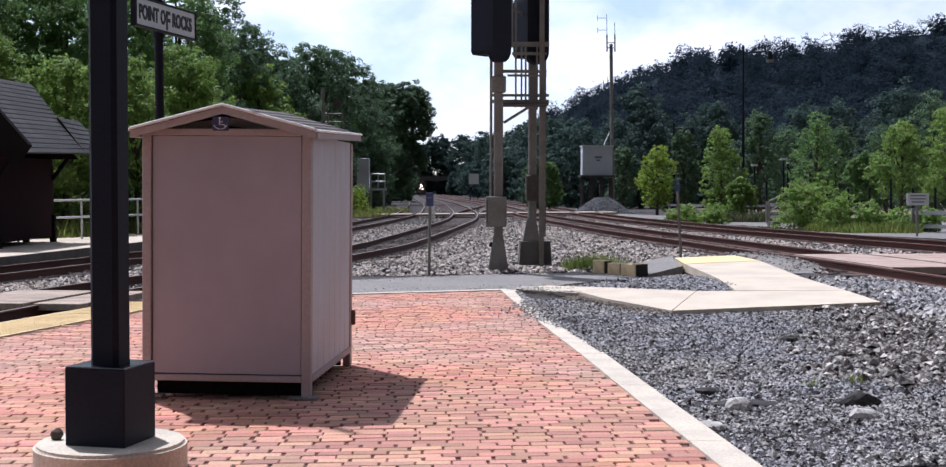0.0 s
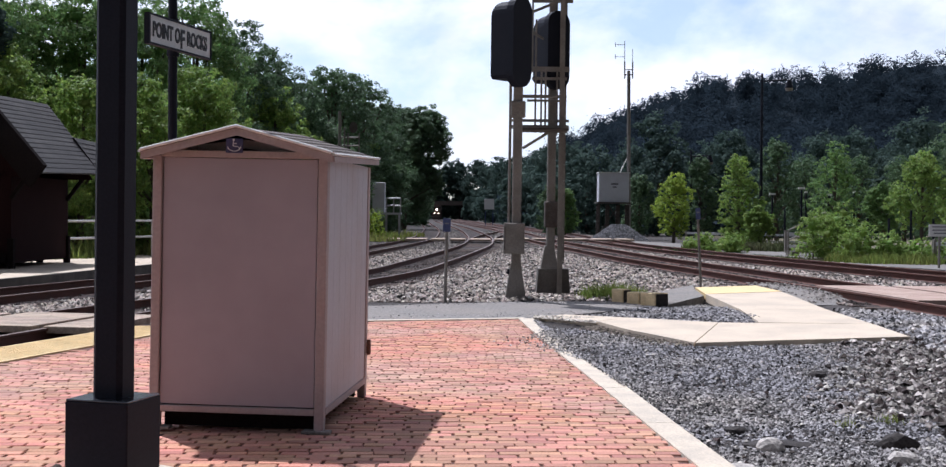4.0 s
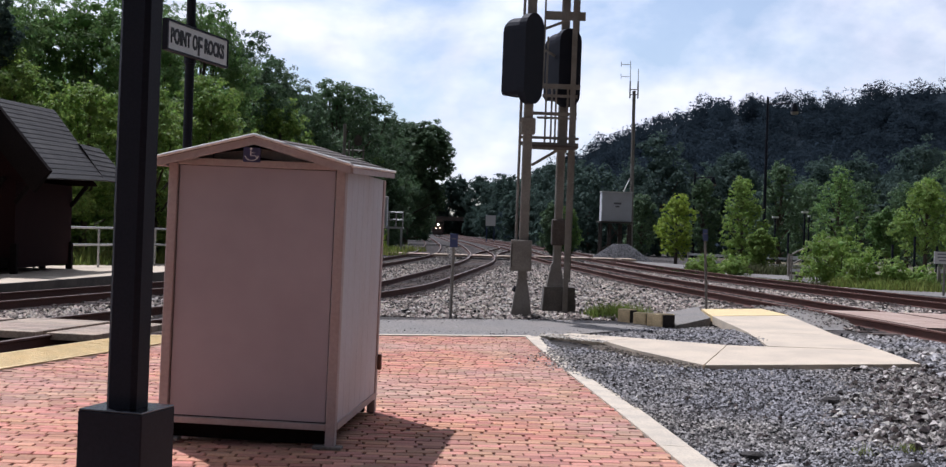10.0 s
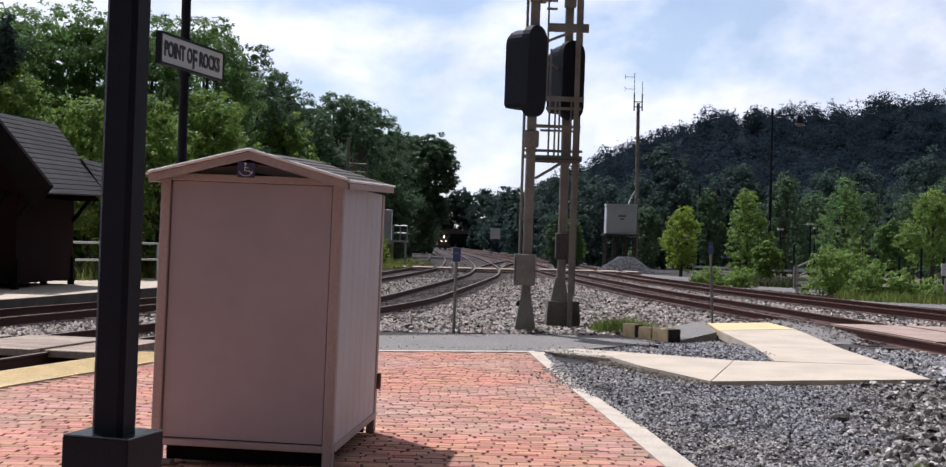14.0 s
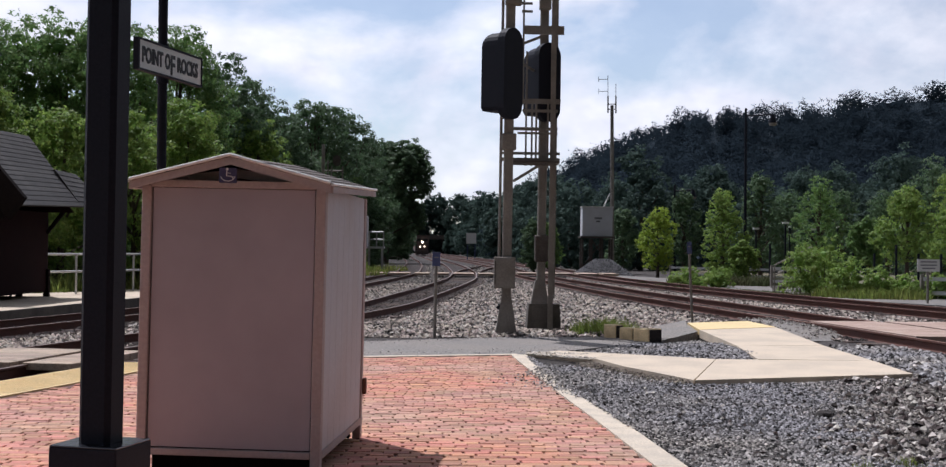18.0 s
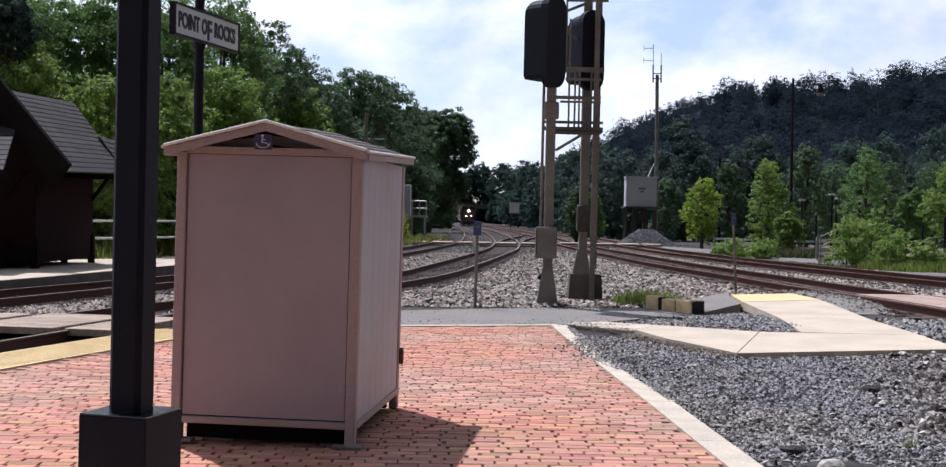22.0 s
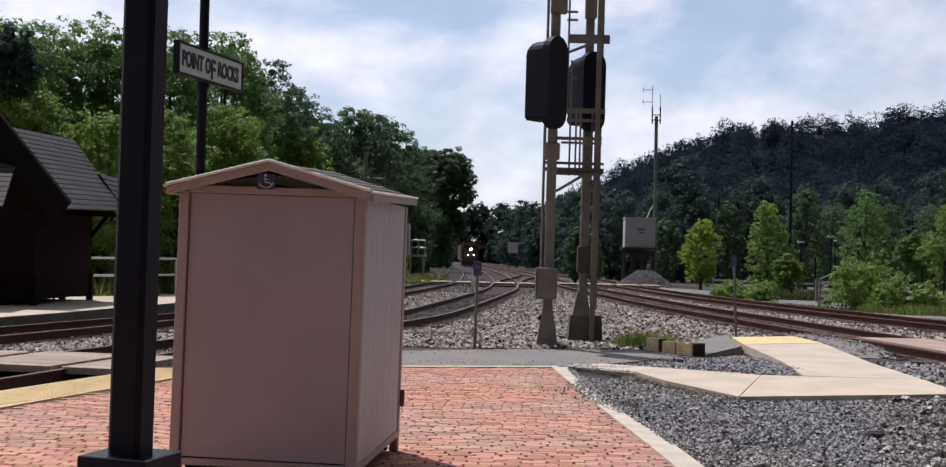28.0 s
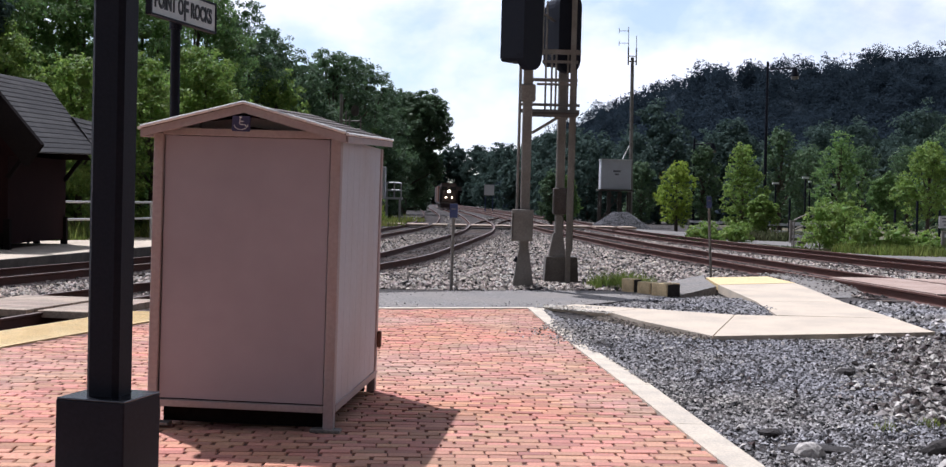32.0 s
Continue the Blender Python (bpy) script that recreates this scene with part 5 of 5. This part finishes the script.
# ---- weeds and grass ----
def blades(name, spots, count, h, w, seed, mat, label, group=""):
    """Grass or weed blades round spots (x, y, radius), on the stone bed."""
    r = np.random.default_rng(seed)
    sp = np.array(spots, float)
    k = r.choice(len(sp), count, p=sp[:, 2] ** 2 / (sp[:, 2] ** 2).sum())
    a, q = r.uniform(0, 6.283, count), np.sqrt(r.uniform(0, 1, count))
    x, y = sp[k, 0] + np.cos(a) * q * sp[k, 2], sp[k, 1] + np.sin(a) * q * sp[k, 2]
    z = bed(x, y) - 0.02 if sp.shape[1] == 3 else sp[k, 3]
    hh = h * r.uniform(0.4, 1.2, count) * (1.1 - 0.5 * q)
    lean = r.normal(size=(count, 2)) * 0.28 * hh[:, None]
    side = r.normal(size=(count, 2))
    side /= np.linalg.norm(side, axis=1)[:, None]
    base, o = np.stack([x, y, z], -1), np.c_[side * w / 2, np.zeros(count)]
    mid = base + np.c_[lean * 0.35, hh * 0.55]
    tip = base + np.c_[lean, hh]
    v = np.stack([base - o, base + o, mid + o * 0.9, mid - o * 0.9, tip], 1).reshape(-1, 3)
    i = np.arange(count) * 5
    f = [tuple(int(q) for q in t) for j in i for t in ((j, j + 1, j + 2, j + 3), (j + 3, j + 2, j + 4))]
    return tagged(mesh_object(name, v.tolist(), f, mat), label, "plants", group, kind="stuff")


blades("weeds", [(2.55, 23.9, 0.45), (2.2, 24.3, 0.3), (3.0, 24.3, 0.3), (2.9, 25.0, 0.35), (2.35, 23.6, 0.4), (2.6, 24.6, 0.4)], 1500, 0.36, 0.014, 1, GRASS, "thin green weeds growing in the ballast")
blades("weeds", [(2.85, 9.9, 0.1), (3.25, 10.1, 0.14), (3.0, 9.2, 0.08)], 160, 0.09, 0.008, 2, GRASS, "small green weeds in the gravel")
blades("tall_weeds", [(13.2, 45, 0.9, -0.05), (14.0, 44, 1.0, -0.05), (15.0, 43.5, 0.9, -0.05), (15.6, 44.5, 0.8, -0.05), (14.3, 45.5, 1.2, -0.05)], 3200, 0.45, 0.035, 3, GRASS, "tall light green weeds beside the eastern track")
blades("tall_weeds", [(12.2, 60, 1.5, -0.05), (14.0, 59, 1.5, -0.05), (11.2, 62, 1.2, -0.05)], 2500, 0.55, 0.05, 4, SHADED_GRASS, "rough grass below the young trees")
blades("rough_grass", [(9.75, 55, 0.7, -0.05), (10.3, 52, 0.8, -0.05), (10.9, 50, 0.8, -0.05), (11.6, 48.3, 0.8, -0.05), (12.4, 46.4, 0.8, -0.05), (9.4, 58, 0.7, -0.05), (9.3, 62, 0.7, -0.05)], 2600, 0.15, 0.03, 8, SHADED_GRASS, "low verge in shade-dark green beside the eastern track")
blades("rough_grass", [(-6.6, 84, 2.0, -0.05), (-5.8, 76, 1.5, -0.05), (-8.5, 84, 3, -0.05), (-5.2, 92, 1.6, -0.05)], 1700, 0.55, 0.06, 5, GRASS, "yellow green grass by the western equipment platform")
blades("rough_grass", [(-13, 42.5, 1.6, -0.2), (-11.2, 46, 1.6, -0.2), (-15.5, 42, 2, -0.2), (-18.5, 41, 2, -0.2)], 4200, 0.9, 0.05, 6, GRASS, "bright grass behind the far platform")
for x, y, h, w, s in ((12.55, 47.5, 1.7, 2.0, 1), (13.3, 47.8, 1.5, 1.5, 2), (13.2, 46.6, 2.0, 1.9, 9), (13.6, 45.2, 1.2, 1.7, 3), (14.6, 45.0, 0.9, 1.6, 4), (15.5, 44.6, 0.8, 1.4, 5), (16.3, 44.0, 0.75, 1.3, 6), (11.2, 56, 0.7, 1.6, 7), (10.3, 57.5, 0.8, 1.6, 8), (-6.5, 80, 1.9, 2.1, 10)):
    bush = empty("bush", pose(x, y, -0.1), "pale green bush beside the eastern road" if x > 0 else "small yellow green bush beside the western track", "bush", "bushes")
    leaf_cloud(lobes_for(h, w, 300 + s, 9, 0.1), 2600, 0.055, 300 + s, LEAF_LIGHT if x > 0 else LEAF_YELLOW, bush, "foliage")
    part("stem", rodded((0, 0, -0.2), (0, 0, h * 0.6), 0.04, 6, 0.02), BARK, bush)

# ---- loose rocks and timber by the kerb ----
def stone(name, x, y, s, seed, mat, label, turn=0.0):
    bm = bmesh.new()
    bmesh.ops.create_icosphere(bm, subdivisions=2, radius=1)
    r = random.Random(seed)
    off = Vector((r.uniform(0, 9), r.uniform(0, 9), 0))
    for v in bm.verts:
        v.co *= 1 + 0.35 * noise.noise(v.co * 1.3 + off)
        v.co = Vector((v.co.x * s[0], v.co.y * s[1], v.co.z * s[2]))
    ob = part(name, bm, mat)
    ob.matrix_basis = pose(x, y, float(bed(np.array(x), np.array(y))) + s[2] * 0.35, 0, 0, turn)
    return tagged(ob, label, "rock" if "rock" in name else "timber")


stone("rock", 1.66, 8.15, (0.13, 0.1, 0.05), 1, ROCK, "pale rock beside the kerb")
stone("rock", 2.07, 9.02, (0.1, 0.085, 0.075), 2, ROCK, "pale rough rock on the gravel", 20)
stone("rock", 2.82, 8.5, (0.1, 0.07, 0.055), 3, ROCK, "small pale rock on the gravel")
stone("rock", 3.55, 8.7, (0.09, 0.07, 0.045), 4, ROCK, "small pale rock on the gravel")
stone("timber_piece", 2.98, 9.1, (0.17, 0.075, 0.075), 5, DARK_WOOD, "short dark weathered timber piece on the gravel", 14)
stone("timber_piece", 2.12, 9.2, (0.27, 0.12, 0.03), 6, DARK_WOOD, "flat dark timber piece half buried in gravel", 5)
stone("rock", 1.95, 9.6, (0.09, 0.06, 0.04), 7, DARK_WOOD, "dark stone on the gravel")
stone("rock", 1.8, 9.85, (0.045, 0.04, 0.035), 8, ROCK, "small grey stone on the gravel")
stone("rock", 3.45, 12.95, (0.09, 0.07, 0.055), 9, DARK_WOOD, "dark stone on the gravel")

cone = bmesh.new()
bmesh.ops.create_icosphere(cone, subdivisions=2, radius=0.035)
for v in cone.verts:
    v.co *= 1 + 0.25 * noise.noise(v.co * 60)
cone_ob = part("pine_cone", cone, BARK)
cone_ob.matrix_basis = pose(-2.17, 6.8, 0.195)
tagged(cone_ob, "small brown pine cone on the concrete footing", "cone")

# ---- stones ----
ICO = np.array([(0, 0, 1), (0.9, 0, 0.1), (0.1, 0.9, -0.1), (-0.85, 0.15, 0.1), (-0.1, -0.95, 0)])
CAP = np.array([(0, 1, 2), (0, 2, 3), (0, 3, 4), (0, 4, 1)])


def scatter(name, x, y, size, seed, mat, label, z=None):
    r = np.random.default_rng(seed)
    n = len(x)
    v = ICO[None] * r.uniform(0.7, 1.3, (n, 5, 1))
    a = r.uniform(0, 6.283, n)
    t = r.uniform(-0.6, 0.6, n)
    ca, sa, ct, st = np.cos(a)[:, None], np.sin(a)[:, None], np.cos(t)[:, None], np.sin(t)[:, None]
    X, Y, Z = v[..., 0], v[..., 1], v[..., 2] * 0.75
    Y, Z = Y * ct - Z * st, Y * st + Z * ct
    s = (size * r.uniform(0.55, 1.45, n))[:, None] / 2
    zz = (bed(x, y) if z is None else z)[:, None]
    P = np.stack([x[:, None] + (X * ca - Y * sa) * s, y[:, None] + (X * sa + Y * ca) * s, zz + Z * s + s * 0.3], -1).reshape(-1, 3)
    F = (np.arange(n)[:, None, None] * 5 + CAP[None]).reshape(-1, 3)
    return tagged(mesh_object(name, P.tolist(), F.tolist(), mat), label, "stones", kind="stuff")


def free_of_rails(x, y):
    ok = np.ones(len(x), bool)
    for line in (L1, L2, R1, R2):
        c = np.abs(x - across(line, y))
        ok &= np.abs(c - 0.7525) > 0.12
    return ok


def in_track(x, y):
    return np.min([np.abs(x - across(line, y)) for line in (L1, L2, R1, R2)], axis=0) < 1.2


sr = np.random.default_rng(21)
# ballast between and beside the tracks
yb = 22.8 + 40 * sr.uniform(0, 1, 68000) ** 1.9
xb = sr.uniform(0, 1, 68000) * (across(R2, yb) + 3.2 - (across(L2, yb) - 2.0)) + across(L2, yb) - 2.0
keep = free_of_rails(xb, yb) & ~((xb > -5.4) & (xb < 3.4) & (yb < 22.9 + 0.1 * xb)) & ~((xb > 3.0) & (xb < 6.6) & (yb < 25.2))
keep &= ~((xb > across(R1, yb) - 0.8) & (xb < across(R1, yb) + 2.6) & (yb < 26))
dirty = in_track(xb, yb)
pale = sr.uniform(0, 1, len(xb)) < 0.2
scatter("ballast_stones", xb[keep & ~dirty & ~pale], yb[keep & ~dirty & ~pale], 0.094, 22, BALLAST, "loose brown and grey ballast stones")
scatter("pale_ballast_stones", xb[keep & ~dirty & pale], yb[keep & ~dirty & pale], 0.09, 29, PALE_STONE, "scattered pale ballast stones")
scatter("stained_stones", xb[keep & dirty], yb[keep & dirty], 0.1, 28, DIRTY_BALLAST, "dark rust stained ballast stones between the rails")
yb = sr.uniform(13, 24, 16000)
xb = across(L1, yb) + sr.uniform(-7, 1.6, 16000)
keep = free_of_rails(xb, yb) & (xb > across(L2, yb) - 2.2) & ~((yb > 16.8) & (yb < 21.2) & (xb > across(L1, yb) - 2.9))
keep &= xb < strip_x(yb) - 0.75
scatter("ballast_stones", xb[keep], yb[keep], 0.09, 23, BALLAST, "loose brown and grey ballast stones")
# sparser stones farther along the line
yb = 55 + 75 * sr.uniform(0, 1, 11000) ** 1.3
xb = sr.uniform(0, 1, 11000) * (across(R2, yb) + 2.5 - (across(L2, yb) - 2.0)) + across(L2, yb) - 2.0
keep = free_of_rails(xb, yb) & ~in_track(xb, yb)
scatter("ballast_stones", xb[keep], yb[keep], 0.13, 33, COARSE, "loose grey brown ballast stones farther along the line")
# fine grey gravel right of the kerb, coarser towards the track
n = 90000
yg = 7.0 + 11.8 * sr.uniform(0, 1, n) ** 1.25
xg = kerb_x(yg) + 0.13 + sr.uniform(0, 1, n) ** 0.9 * (7.4 - kerb_x(yg))
ramp_line = np.interp(xg, [0.8, 1.5, 2.75, 5.6, 5.7, 8], [18.7, 18.0, 15.95, 16.4, 18.5, 19])
keep = yg < ramp_line
border = xg - np.interp(yg, [7, 9.8, 16.3, 19], [2.1, 2.95, 4.9, 5.6]) + 0.5 * lumps(xg, yg, 0.9, 4) + sr.normal(size=n) * 0.25 - 2.2 * np.clip(10.3 - yg, 0, 2)
rough = border > 0
fine = keep & (~rough | (sr.uniform(0, 1, n) < 0.5))
scatter("gravel", xg[fine], yg[fine], np.interp(yg[fine], [7.5, 10.5], [0.028, 0.036]), 24, GRAVEL, "fine grey gravel beside the kerb")
big = keep & rough & (sr.uniform(0, 1, n) < 0.4)
scatter("coarse_stones", xg[big], yg[big], 0.056, 34, COARSE, "coarse grey brown stones beside the gravel")
dark = keep & (sr.uniform(0, 1, n) < np.where(rough, 0.03, 0.006))
scatter("dark_stones", xg[dark], yg[dark], np.where(rough[dark], 0.085, 0.05), 39, DIRTY_BALLAST, "scattered dark stones in the gravel", z=bed(xg[dark], yg[dark]) + 0.012)
white = keep & (sr.uniform(0, 1, n) < np.where(rough, 0.02, 0.01))
scatter("pale_stones", xg[white], yg[white], np.where(rough[white], 0.08, 0.045), 35, PALE_STONE, "scattered pale stones in the gravel", z=bed(xg[white], yg[white]) + 0.015)
# crumbled dirt along the broken edge of the ramp
u = sr.uniform(0, 1, 700)
ex, ey = np.interp(u, [0, 0.3, 0.75, 1], [1.72, 1.86, 2.36, 2.7]), np.interp(u, [0, 0.3, 0.75, 1], [18.45, 18.0, 16.66, 15.86])
off = np.abs(sr.normal(size=700)) * 0.12
scatter("crumbled_dirt", ex - off * 0.9, ey - off * 0.35, 0.038, 36, DIRT, "crumbled brown dirt along the ramp edge", z=bed(ex, ey) + 0.03 * np.clip(1 - off / 0.22, 0, 1))
# gravel spilled over the kerb, on the bricks beside it and on the path
n = 2300
yk = 18.6 - 7.0 * sr.uniform(0, 1, n) ** 1.4
xk = kerb_x(yk) + 0.14 - np.abs(sr.normal(size=n)) * (0.03 + 0.26 * np.exp(-((yk - 15.4) / 1.1) ** 2))
scatter("spilled_gravel", xk, yk, 0.03, 37, GRAVEL, "gravel spilled over the buried part of the kerb", z=np.full(n, 0.012))
# broken pale concrete at the buried tip of the ramp
n = 260
u = sr.uniform(0, 1, n)
scatter("concrete_rubble", 0.9 + 0.85 * u + sr.normal(size=n) * 0.05, 19.2 - 0.75 * u + np.where(sr.uniform(0, 1, n) < 0.5, 0.5 * u + 0.1, -0.04) + sr.normal(size=n) * 0.06, 0.06, 41, RUBBLE, "broken pale concrete at the tip of the ramp", z=np.full(n, 0.006))
n = 900
xk = sr.uniform(-3.8, 3.0, n)
yk = np.where(sr.uniform(0, 1, n) < 0.6, np.interp(xk, [-4.3, -1.8, 0.6, 3.3], [20.6, 21.7, 22.9, 23.35]) - np.abs(sr.normal(size=n)) * 0.35, np.interp(xk, [-4.3, 0.75, 1.15, 3.4], [18.05, 19.45, 19.7, 22.4]) + np.abs(sr.normal(size=n)) * 0.5)
scatter("loose_pebbles", xk, yk, 0.022, 38, GRAVEL, "loose pebbles on the worn asphalt path", z=np.full(n, 0.0))
yg = sr.uniform(18.2, 23.4, 9000)
xg = sr.uniform(1.3, 4.2, 9000)
keep = (yg > np.interp(xg, [1.3, 2.0, 3.45, 4.2], [19.6, 18.7, 17.85, 17.9])) & (xg < 4.18) & (yg < np.interp(xg, [1.1, 3.4, 4.2], [19.6, 22.4, 23.2]))
scatter("gravel", xg[keep], yg[keep], 0.05, 25, GRAVEL, "fine grey gravel between path and ramp")
yg = sr.uniform(14, 24, 9000)
xg = sr.uniform(5.5, 8.2, 9000)
keep = (xg > np.interp(yg, [14, 16.4, 18, 21, 25], [5.0, 5.7, 5.65, 6.0, 6.3])) & (xg < across(R1, yg) - 0.9) & ~((yg > 21.6) & (xg < 7.1))
scatter("ballast_stones", xg[keep], yg[keep], 0.1, 26, GRAVEL, "coarse grey stones beside the ramp")
# stones thrown over the asphalt apron and its edges
n = 420
yk = 22.9 + 4.4 * sr.uniform(0, 1, n)
xk = np.where(sr.uniform(0, 1, n) < 0.75, np.interp(yk, [22.9, 24.2, 27.5], [6.0, 6.95, 6.45]) - np.abs(sr.normal(size=n)) * 0.28, np.interp(yk, [22.9, 24.3, 26.8], [5.95, 5.9, 5.75]) + np.abs(sr.normal(size=n)) * 0.1)
scatter("loose_pebbles", xk, yk, 0.06, 42, COARSE, "loose stones thrown over the asphalt apron", z=np.interp(yk, [22.9, 24, 25.2, 27], [-0.02, 0.03, 0.11, 0.125]))
heap_n = 12000
ha, hq = sr.uniform(0, 6.283, heap_n), np.sqrt(sr.uniform(0, 1, heap_n))
bm = bmesh.new()
bmesh.ops.create_cone(bm, cap_ends=False, segments=32, radius1=2.5, radius2=0.4, depth=1.2, matrix=pose(9.4, 84, 0.16))
heap = tagged(part("stone_heap", bm, GRAVEL_BED), "heap of grey crushed stone beside the track", "heap")
hx, hy_ = 9.4 + np.cos(ha) * hq * 2.5, 84 + np.sin(ha) * hq * 2.5
scatter("heap_stones", hx, hy_, 0.1, 27, HEAP_STONE, "loose stones on the heap", z=-0.44 + 1.35 * np.clip((1 - hq) / 0.8, 0, 1))

# ---- bricks ----
bl, bw, bh = 0.203, 0.1, 0.06
turn = radians(2.0)
ct, st = math.cos(turn), math.sin(turn)
br = np.random.default_rng(31)
spots = []
for row in range(-20, 215):
    off = 0.5 * (row % 2) + br.uniform(-0.22, 0.22)
    for col in range(-40, 16):
        u, v = (col + off) * bl, row * bw
        x, y = u * ct - v * st, u * st + v * ct
        if y < 5.5 or y > 19.2:
            continue
        if x - bl / 2 < strip_x(y) or x + bl / 2 > kerb_x(y) + 0.02 or y + bw / 2 > back_y(x):
            continue
        spots.append((x, y))
spots = np.array(spots)
near_set = (spots[:, 0] > -0.75) & (spots[:, 0] < 1.55) & (spots[:, 1] > 7.0) & (spots[:, 1] < 9.7)
bm = bmesh.new()
box(bm, (0, 0, -bh / 2), (bl - 0.006, bw - 0.0042, bh))
bmesh.ops.bevel(bm, geom=[e for e in bm.edges if e.verts[0].co.z > -0.001 and e.verts[1].co.z > -0.001], offset=0.005, segments=1, affect="EDGES")
shared = bpy.data.meshes.new("brick")
bm.to_mesh(shared)
bm.free()
shared.materials.append(BRICK)
bv = np.array([v.co for v in shared.vertices])
bf = [list(p.vertices) for p in shared.polygons]
near_i = np.where(near_set)[0][:300]
for k in near_i:
    ob = new("brick", shared)
    ob.parent = platform
    ob.matrix_basis = pose(spots[k, 0], spots[k, 1], br.uniform(-0.004, 0.003), br.uniform(-0.8, 0.8), br.uniform(-0.6, 0.6), 2.0 + br.uniform(-0.9, 0.9)) @ Matrix.Diagonal((1.0 - 0.13 * br.uniform() ** 1.8, 1, 1, 1))
rest = np.delete(spots, near_i, 0)
n = len(rest)
a = turn + br.uniform(-0.015, 0.015, n)
ca, sa = np.cos(a)[:, None], np.sin(a)[:, None]
tilt = br.uniform(-0.012, 0.012, (n, 2))
X, Y, Z = bv[None, :, 0] * (1.0 - 0.13 * br.uniform(0, 1, (n, 1)) ** 1.8), bv[None, :, 1], bv[None, :, 2]
P = np.stack([rest[:, :1] + X * ca - Y * sa, rest[:, 1:] + X * sa + Y * ca, Z + br.uniform(-0.004, 0.003, (n, 1)) + X * tilt[:, :1] + Y * tilt[:, 1:]], -1).reshape(-1, 3)
k = len(bv)
F = [[i * k + j for j in f] for i in range(n) for f in bf]
tagged(mesh_object("brick_field", P.tolist(), F, BRICK_FAR, platform), kind="stuff")

# ---- the train ----
TRACK = smooth_line(L1, 0.5)
RUN = np.r_[0, np.cumsum(np.hypot(*np.diff(TRACK, axis=0).T))]


def on_track(y):
    """Distance along the western track at a place y."""
    return float(np.interp(y, TRACK[:, 1], RUN))


def at_run(s):
    e = 1.0
    p, q = (np.array([np.interp(s + o, RUN, TRACK[:, i]) for i in (0, 1)]) for o in (0, e))
    d = q - p
    return pose(p[0], p[1], 0.05, 0, 0, math.degrees(math.atan2(d[1], d[0])) - 90)


loco = empty("locomotive", Matrix.Identity(4), "dark diesel locomotive with lit headlights approaching on the track", "locomotive")
bm = bmesh.new()
prism(bm, [(-1.5, 1.15), (1.5, 1.15), (1.5, 3.4), (1.15, 4.35), (-1.15, 4.35), (-1.5, 3.4)], 2.2, 5.2)
part("cab", bm, TRAIN_BODY, loco)
bm = bmesh.new()
prism(bm, [(-1.1, 1.15), (1.1, 1.15), (1.1, 2.5), (0.8, 2.85), (-0.8, 2.85), (-1.1, 2.5)], 0.6, 2.2)
part("nose", bm, TRAIN_BODY, loco)
for x in (-0.72, 0.72):
    part("windscreen", boxed((x, 2.18, 3.45), (1.0, 0.05, 0.6), bevel=0.01), GLASS, loco)
part("hood_body", boxed((0, 12, 2.7), (2.2, 13.5, 3.1), bevel=0.1), TRAIN_BODY, loco)
part("frame", boxed((0, 9.5, 1.05), (3.05, 18.5, 0.3)), TRAIN_BODY, loco)
part("pilot", boxed((0, 0.35, 0.65), (2.7, 0.4, 0.8), bevel=0.05), TRAIN_BODY, loco)
part("headlight", rodded((0, 0.5, 2.95), (0, 0.62, 2.95), 0.2, 12), HEADLIGHT, loco, "bright warm headlight")
for x in (-0.5, 0.5):
    part("ditch_light", rodded((x, 0.05, 1.95), (x, 0.2, 1.95), 0.11, 12), RED_GLOW, loco, "lit ditch light")
for y in (3.2, 5.0, 14, 16):
    for x in (-0.75, 0.75):
        part("wheel", rodded((x - 0.06, y, 0.5), (x + 0.06, y, 0.5), 0.5, 16), DARK_STEEL, loco)
cars = []
for k in range(2):
    c = empty("rail_car", Matrix.Identity(4), "dark rail car behind the locomotive", "rail car", "rail cars")
    part("body", boxed((0, 9, 2.6), (2.9, 17.5, 2.9), bevel=0.08), TRAIN_RED if k == 0 else TRAIN_BODY, c)
    part("frame", boxed((0, 9, 1.05), (2.7, 18.0, 0.25)), TRAIN_BODY, c)
    for y in (2.5, 4.3, 13.7, 15.5):
        for x in (-0.75, 0.75):
            part("wheel", rodded((x - 0.06, y, 0.5), (x + 0.06, y, 0.5), 0.5, 12), DARK_STEEL, c)
    cars.append(c)


def motions():
    times = (0, 4, 8, 12, 16, 20, 24, 28, 32)
    places = (376, 361, 345, 326, 301, 264, 241, 223, 210)
    for back, thing in ((0, loco), (19.6, cars[0]), (38.6, cars[1])):
        walk(thing, [(t, at_run(on_track(y) + back)) for t, y in zip(times, places)])


motions()
